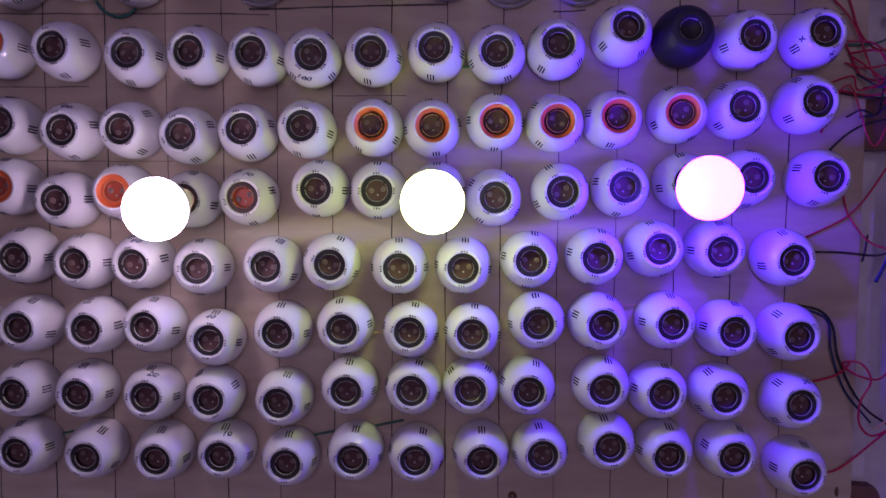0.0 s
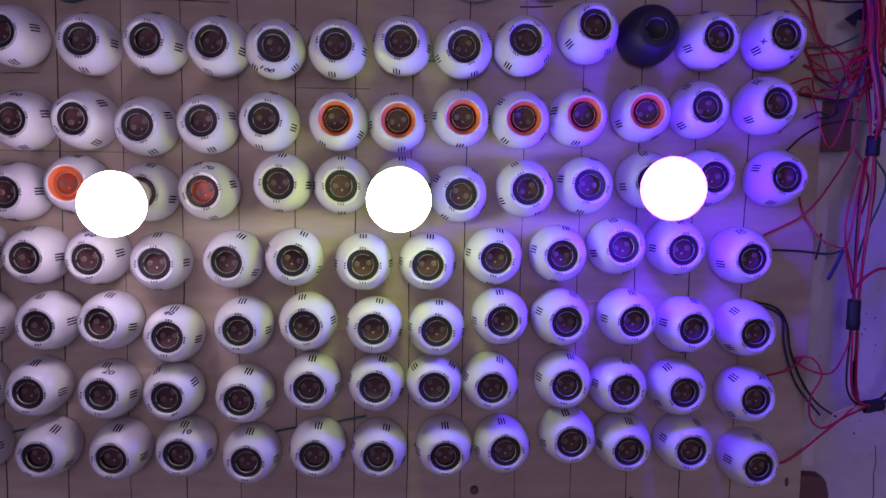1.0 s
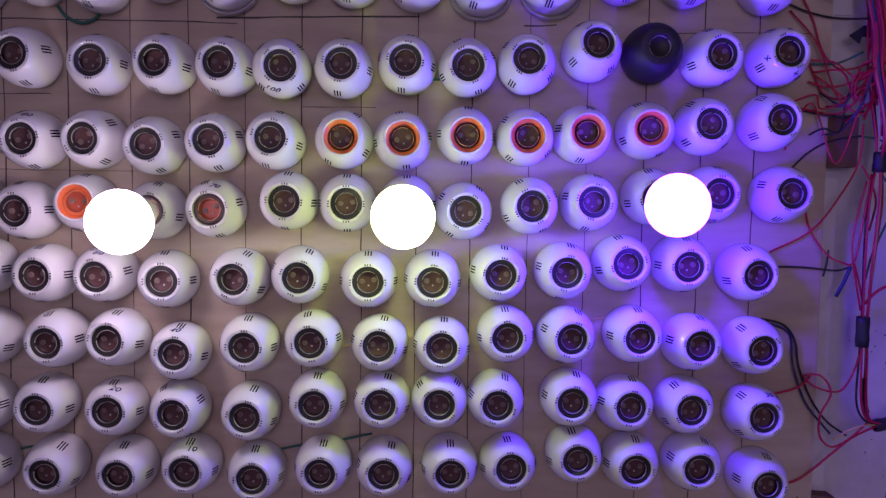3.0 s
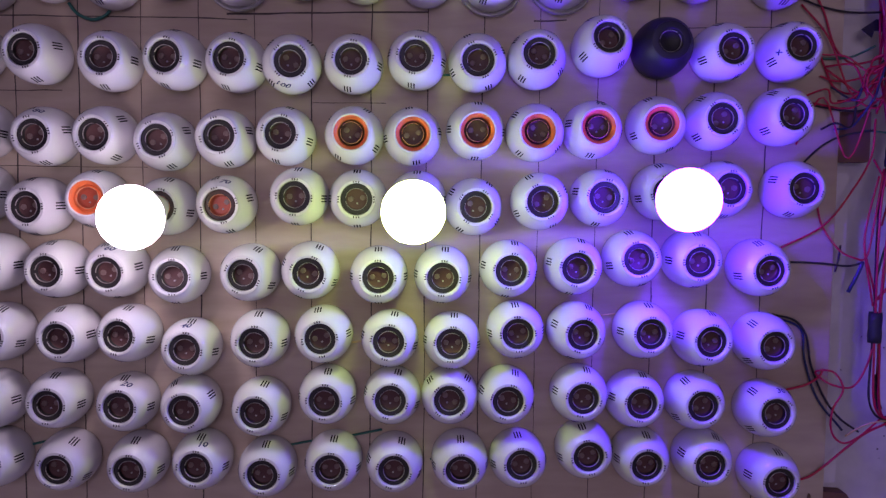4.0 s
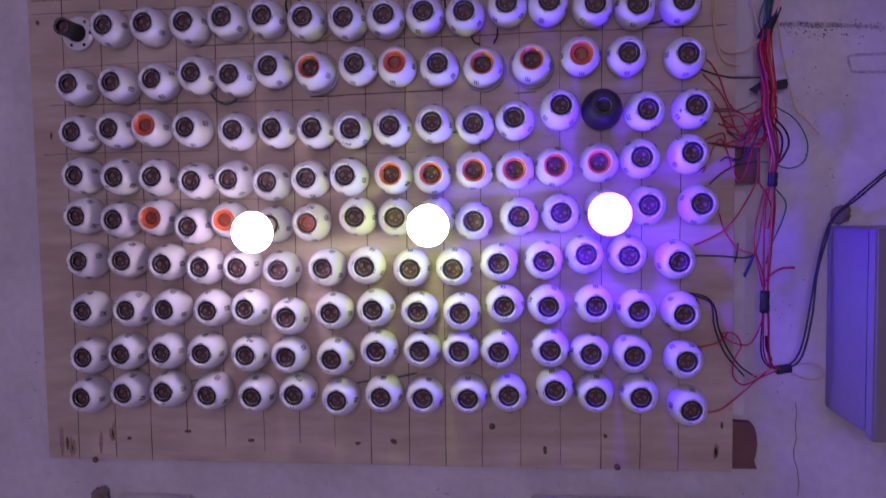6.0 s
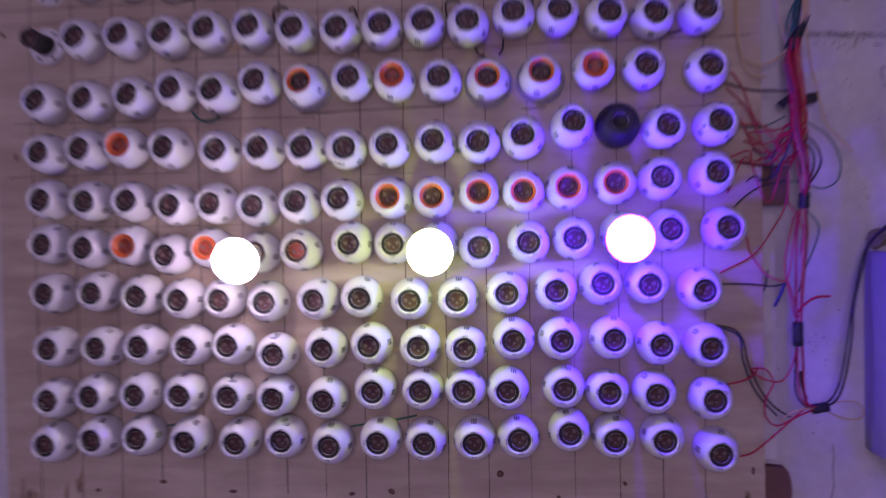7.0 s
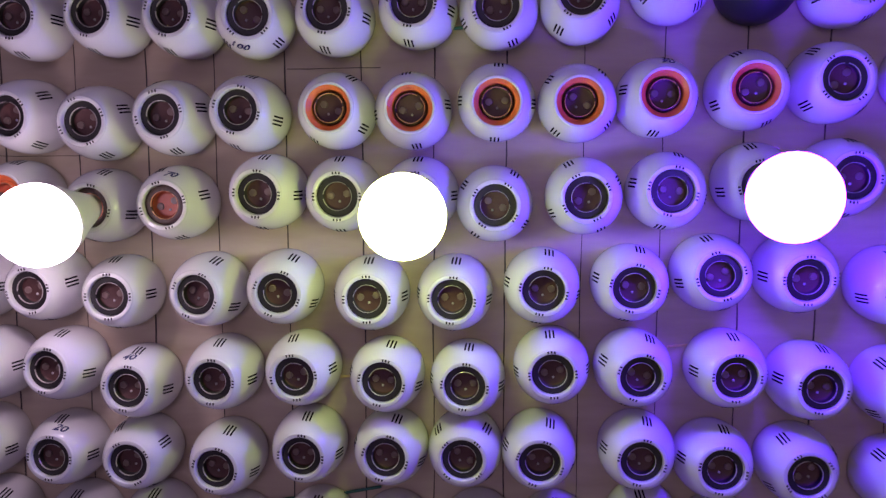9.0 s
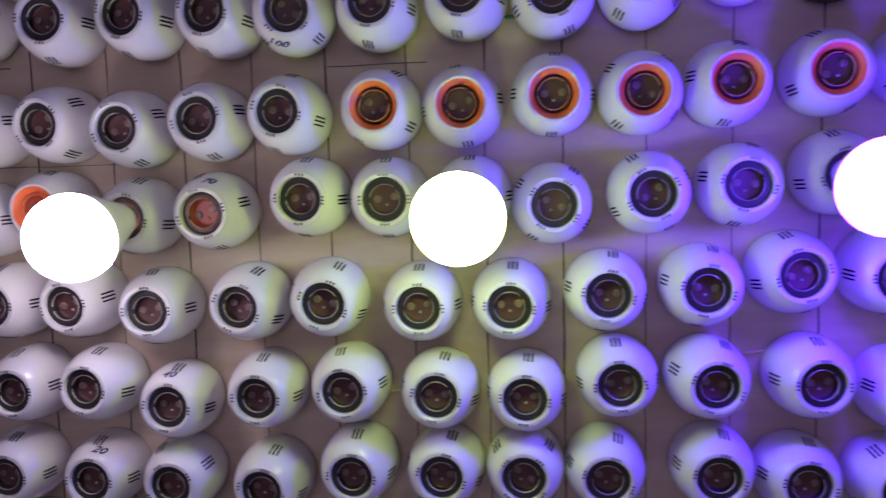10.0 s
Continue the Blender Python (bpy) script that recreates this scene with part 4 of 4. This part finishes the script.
wire("wire", [(0.503, 0.858, 1.806), (0.498, 0.858, 1.793), (0.497, 0.854, 1.764), (0.502, 0.859, 1.730), (0.518, 0.854, 1.695), (0.485, 0.859, 1.648)], 0.0013, RED_WIRE)
wire("wire", [(0.504, 0.858, 1.806), (0.501, 0.858, 1.792), (0.500, 0.856, 1.764), (0.501, 0.861, 1.731), (0.503, 0.858, 1.696), (0.515, 0.862, 1.665), (0.498, 0.864, 1.627)], 0.0013, RED_WIRE)


def tape(x, y, z, r, length, lean=0):
    ob = new("tape_wrap", lathe("tape_wrap", [(r * 0.8, -length / 2), (r, -length / 2), (r * 1.08, -length / 4), (r * 0.98, 0), (r * 1.05, length / 4), (r, length / 2), (r * 0.8, length / 2)], TAPE, 16))
    ob.matrix_basis = pose(x, y, z, 0, lean, 0)
    return tagged(ob, "black tape wrapped round the wire bundle", "tape", "tape wraps")


tape(0.515, 0.859, 1.577, 0.007, 0.022, 3)
tape(0.505, 0.859, 1.388, 0.007, 0.034, 0)
tape(0.535, 0.860, 1.282, 0.007, 0.022, 80)
sleeve = new("tape_wrap", lathe("tape_wrap", [(0.006, -0.027), (0.0086, -0.0268), (0.0088, -0.018), (0.0078, -0.008), (0.0067, 0.004), (0.0055, 0.016), (0.0042, 0.0268), (0.003, 0.027)], TAPE, 16))
sleeve.matrix_basis = pose(0.5085, 0.857, 1.813, 0, 27, 0)
tagged(sleeve, "black tape wrapped in a cone round the wire joint", "tape", "tape wraps")


def bow_strip():
    """A flap of black tape, pinched in the middle, that sticks out behind the wires."""
    bm = bmesh.new()
    outline = ((-0.030, -0.002), (-0.018, -0.011), (-0.016, -0.003), (0.0, -0.005), (0.014, -0.004), (0.027, -0.002), (0.030, 0.013), (0.014, 0.011), (0.0, 0.007), (-0.014, 0.009))
    f = bm.faces.new([bm.verts.new((x, 0, z)) for x, z in outline])
    g = bmesh.ops.extrude_face_region(bm, geom=[f])
    bmesh.ops.translate(bm, verts=[v for v in g["geom"] if isinstance(v, bmesh.types.BMVert)], vec=(0, 0.002, 0))
    ob = new("tape_flap", finish(bm, "tape_flap", TAPE, False))
    ob.location = (0.512, 0.872, 1.719)
    return tagged(ob, "black tape flap pinched across behind the wire bundle", "tape")


bow_strip()
# short coloured wires fanned out between the two tape sleeves
fan = random.Random(5)
for k in range(9):
    dx = -0.010 + 0.0023 * k
    mat = (GREEN_WIRE, BLUE_WIRE, GREEN_WIRE, BLACK_WIRE, GREEN_WIRE, YELLOW_WIRE, YELLOW_WIRE, YELLOW_WIRE, YELLOW_WIRE)[k]
    wire("wire", [(0.524, 0.856, 1.880), (0.517 + 0.6 * dx, 0.853 + fan.uniform(-0.002, 0.003), 1.868), (0.511 + 1.1 * dx, 0.852 + fan.uniform(-0.003, 0.004), 1.842), (0.508 + 0.7 * dx, 0.855, 1.815)], 0.0012, mat)
# loops that leave the bundle for the board and the holders at its edge
loops = random.Random(21)
for k, z1 in enumerate((1.742, 1.690, 1.640, 1.590)):
    z0 = loops.uniform(1.65, 1.70)
    xm = loops.uniform(0.455, 0.485)
    wire("wire", [(0.505, 0.855, z0), (xm + 0.015, 0.850, z0 - loops.uniform(0.01, 0.04)), (xm - 0.012, 0.856, min(z0, z1) - loops.uniform(0.0, 0.025)), (0.446 + loops.uniform(-0.008, 0.008), 0.864, (z0 + z1) / 2 + loops.uniform(-0.01, 0.01)), (0.412, 0.868, z1)],
         0.0011, RED_WIRE)

# ---- things on the wall ----
def steel_box():
    ob = tagged(new("meter_box"), "dark grey painted steel switch box with a door, on the wall", "box")
    ob.location = (0.612, WALL_Y, 1.213)
    w, d, h = 0.34, 0.150, 0.290
    part("body", box_mesh("body", (w, d, h), METAL_BOX, 0.003, (w / 2, -d / 2, h / 2)), ob)
    part("door", box_mesh("door", (w + 0.006, 0.026, h + 0.006), METAL_BOX, 0.003, (w / 2, -d - 0.0165, h / 2)), ob, "grey steel door")


steel_box()


def switch_box(x0, x1, top, low, deep, hole):
    ob = tagged(new("switch_board"), "white plastic switch board screwed to the wall", "switch board", "switch boards")
    ob.location = ((x0 + x1) / 2, WALL_Y, low)
    w, h = x1 - x0, top - low
    part("body", box_mesh("body", (w, deep, h), SWITCH, 0.004, (0, -deep / 2, h / 2)), ob)
    for s in (-1, 1):
        part("screw", lathe("screw", [(0, 0.0015), (0.003, 0.001), (0.0032, 0)], STEEL, 12), ob, "small steel screw", pose(s * (w / 2 - 0.012), -deep, h - 0.012, 90))
    if hole:
        part("socket_opening", box_mesh("socket_opening", (0.036, 0.003, 0.022), SOCKET, 0.001, (-w / 2 + 0.052, -deep - 0.0005, h - 0.020)), ob, "dark socket opening")


switch_box(-0.585, -0.447, 1.043, 0.94, 0.03, False)
switch_box(0.140, 0.338, 1.058, 0.94, 0.03, True)
switch_box(0.360, 0.550, 1.056, 0.94, 0.03, False)

ledge = new("trim", box_mesh("trim", (2.4, 0.012, 0.10), PLASTER, 0.003))
ledge.location = (-0.5, WALL_Y - 0.004, 0.975)
tagged(ledge, "grey plaster band along the wall", "trim", kind="structure")


def lump(x, z, r, name, label):
    bm = bmesh.new()
    bmesh.ops.create_icosphere(bm, subdivisions=4, radius=r)
    for v in bm.verts:
        v.co *= 1 + 0.45 * noise.noise(v.co * 95 + Vector((x * 9, z * 7, 0))) + 0.25 * noise.noise(v.co * 260)
        v.co.y *= 0.6
    ob = new(name, finish(bm, name, CEMENT))
    ob.location = (x, WALL_Y - 0.004, z)
    return tagged(ob, label, "cement")


lump(-0.62, 1.038, 0.016, "cement_lump", "rough brown cement lump on the wall")
lump(0.630, 1.520, 0.014, "cable_hook", "rough cement-covered hook that holds the black cable")


def scrawl(name, pts, width, mat, label):
    """A mark on the wall: a thin flat ribbon along a line of (x, z) places."""
    bm = bmesh.new()
    rows = []
    for i, (x, z) in enumerate(pts):
        a, b = Vector((*pts[max(i - 1, 0)], 0)), Vector((*pts[min(i + 1, len(pts) - 1)], 0))
        d = (b - a).normalized()
        w = width * random.uniform(0.6, 1.2) / 2
        rows.append([bm.verts.new((x + s * d.y * w, yy, z - s * d.x * w)) for s, yy in ((-1, -0.0005), (1, -0.0005), (1, 0), (-1, 0))])
    for a, b in zip(rows, rows[1:]):
        for k in range(4):
            bm.faces.new((a[k], a[(k + 1) % 4], b[(k + 1) % 4], b[k]))
    ob = new(name, finish(bm, name, mat, False))
    ob.location = (0, WALL_Y, 0)
    return tagged(ob, label, "mark", kind="structure")


def dots_between(a, b, n, jitter, size=0.0007):
    """Specks of dirt scattered along a line on the wall, one mesh."""
    bm = bmesh.new()
    for _ in range(n):
        t = random.random()
        x, z = a[0] + (b[0] - a[0]) * t + random.gauss(0, jitter), a[1] + (b[1] - a[1]) * t + random.gauss(0, jitter)
        r = size * random.uniform(0.25, 1.7)
        ring = [bm.verts.new((x + r * math.cos(k) * random.uniform(0.6, 1.3), -0.0005, z + r * math.sin(k) * random.uniform(0.6, 1.3))) for k in (0, 1, 2, 3, 4, 5.2)]
        bm.faces.new(ring)
    ob = new("wall_specks", finish(bm, "wall_specks", INK, False))
    ob.location = (0, WALL_Y, 0)
    return tagged(ob, "dark specks of dirt along a crack in the plaster", "specks", kind="stuff")


scrawl("wall_mark", [(0.802, 1.769), (0.722, 1.769), (0.689, 1.769), (0.648, 1.769), (0.638, 1.767), (0.640, 1.756), (0.644, 1.743), (0.674, 1.742), (0.723, 1.741), (0.804, 1.741)], 0.0042, WALL_STAIN, "dark grooved outline chased into the plaster")
scrawl("wall_mark", [(0.601, 1.884), (0.6008, 1.876), (0.5989, 1.87), (0.5949, 1.867), (0.5899, 1.867), (0.5855, 1.871), (0.5814, 1.877), (0.5786, 1.885), (0.5782, 1.892), (0.5801, 1.898), (0.584, 1.901), (0.589, 1.901), (0.5944, 1.897), (0.5985, 1.891), (0.6013, 1.883)], 0.0016, INK, "hand-drawn dark oval on the plaster")
scrawl("wall_mark", [(0.619, 1.889), (0.628, 1.891), (0.641, 1.892)], 0.0014, INK, "short dark pen stroke on the plaster")
scrawl("wall_mark", [(0.572, 1.064), (0.574, 1.085), (0.571, 1.110), (0.566, 1.125), (0.565, 1.140), (0.569, 1.160), (0.567, 1.183), (0.569, 1.200), (0.567, 1.220)], 0.0013, CEMENT, "fine crack running down the plaster")
scrawl("wall_mark", [(0.535, 1.8200), (0.56, 1.8195), (0.59, 1.8165), (0.62, 1.816), (0.65, 1.813), (0.69, 1.810), (0.74, 1.808), (0.80, 1.804)], 0.0075, WALL_STAIN, "dark dirty crack running across the plaster")
dots_between((0.536, 1.821), (0.80, 1.804), 300, 0.0034, 0.0007)
dots_between((0.536, 1.815), (0.66, 1.800), 90, 0.006, 0.0008)
dots_between((0.56, 1.70), (0.62, 1.56), 30, 0.012, 0.0007)
dots_between((0.540, 1.766), (0.606, 1.702), 25, 0.03)
dots_between((0.490, 1.359), (0.615, 1.218), 30, 0.05)
dots_between((0.551, 1.430), (0.566, 1.306), 20, 0.02)
dots_between((-0.728, 1.311), (-0.724, 1.154), 60, 0.012)
dots_between((-0.676, 1.046), (-0.050, 1.045), 40, 0.02)
dots_between((-0.050, 1.045), (0.497, 1.080), 30, 0.02)
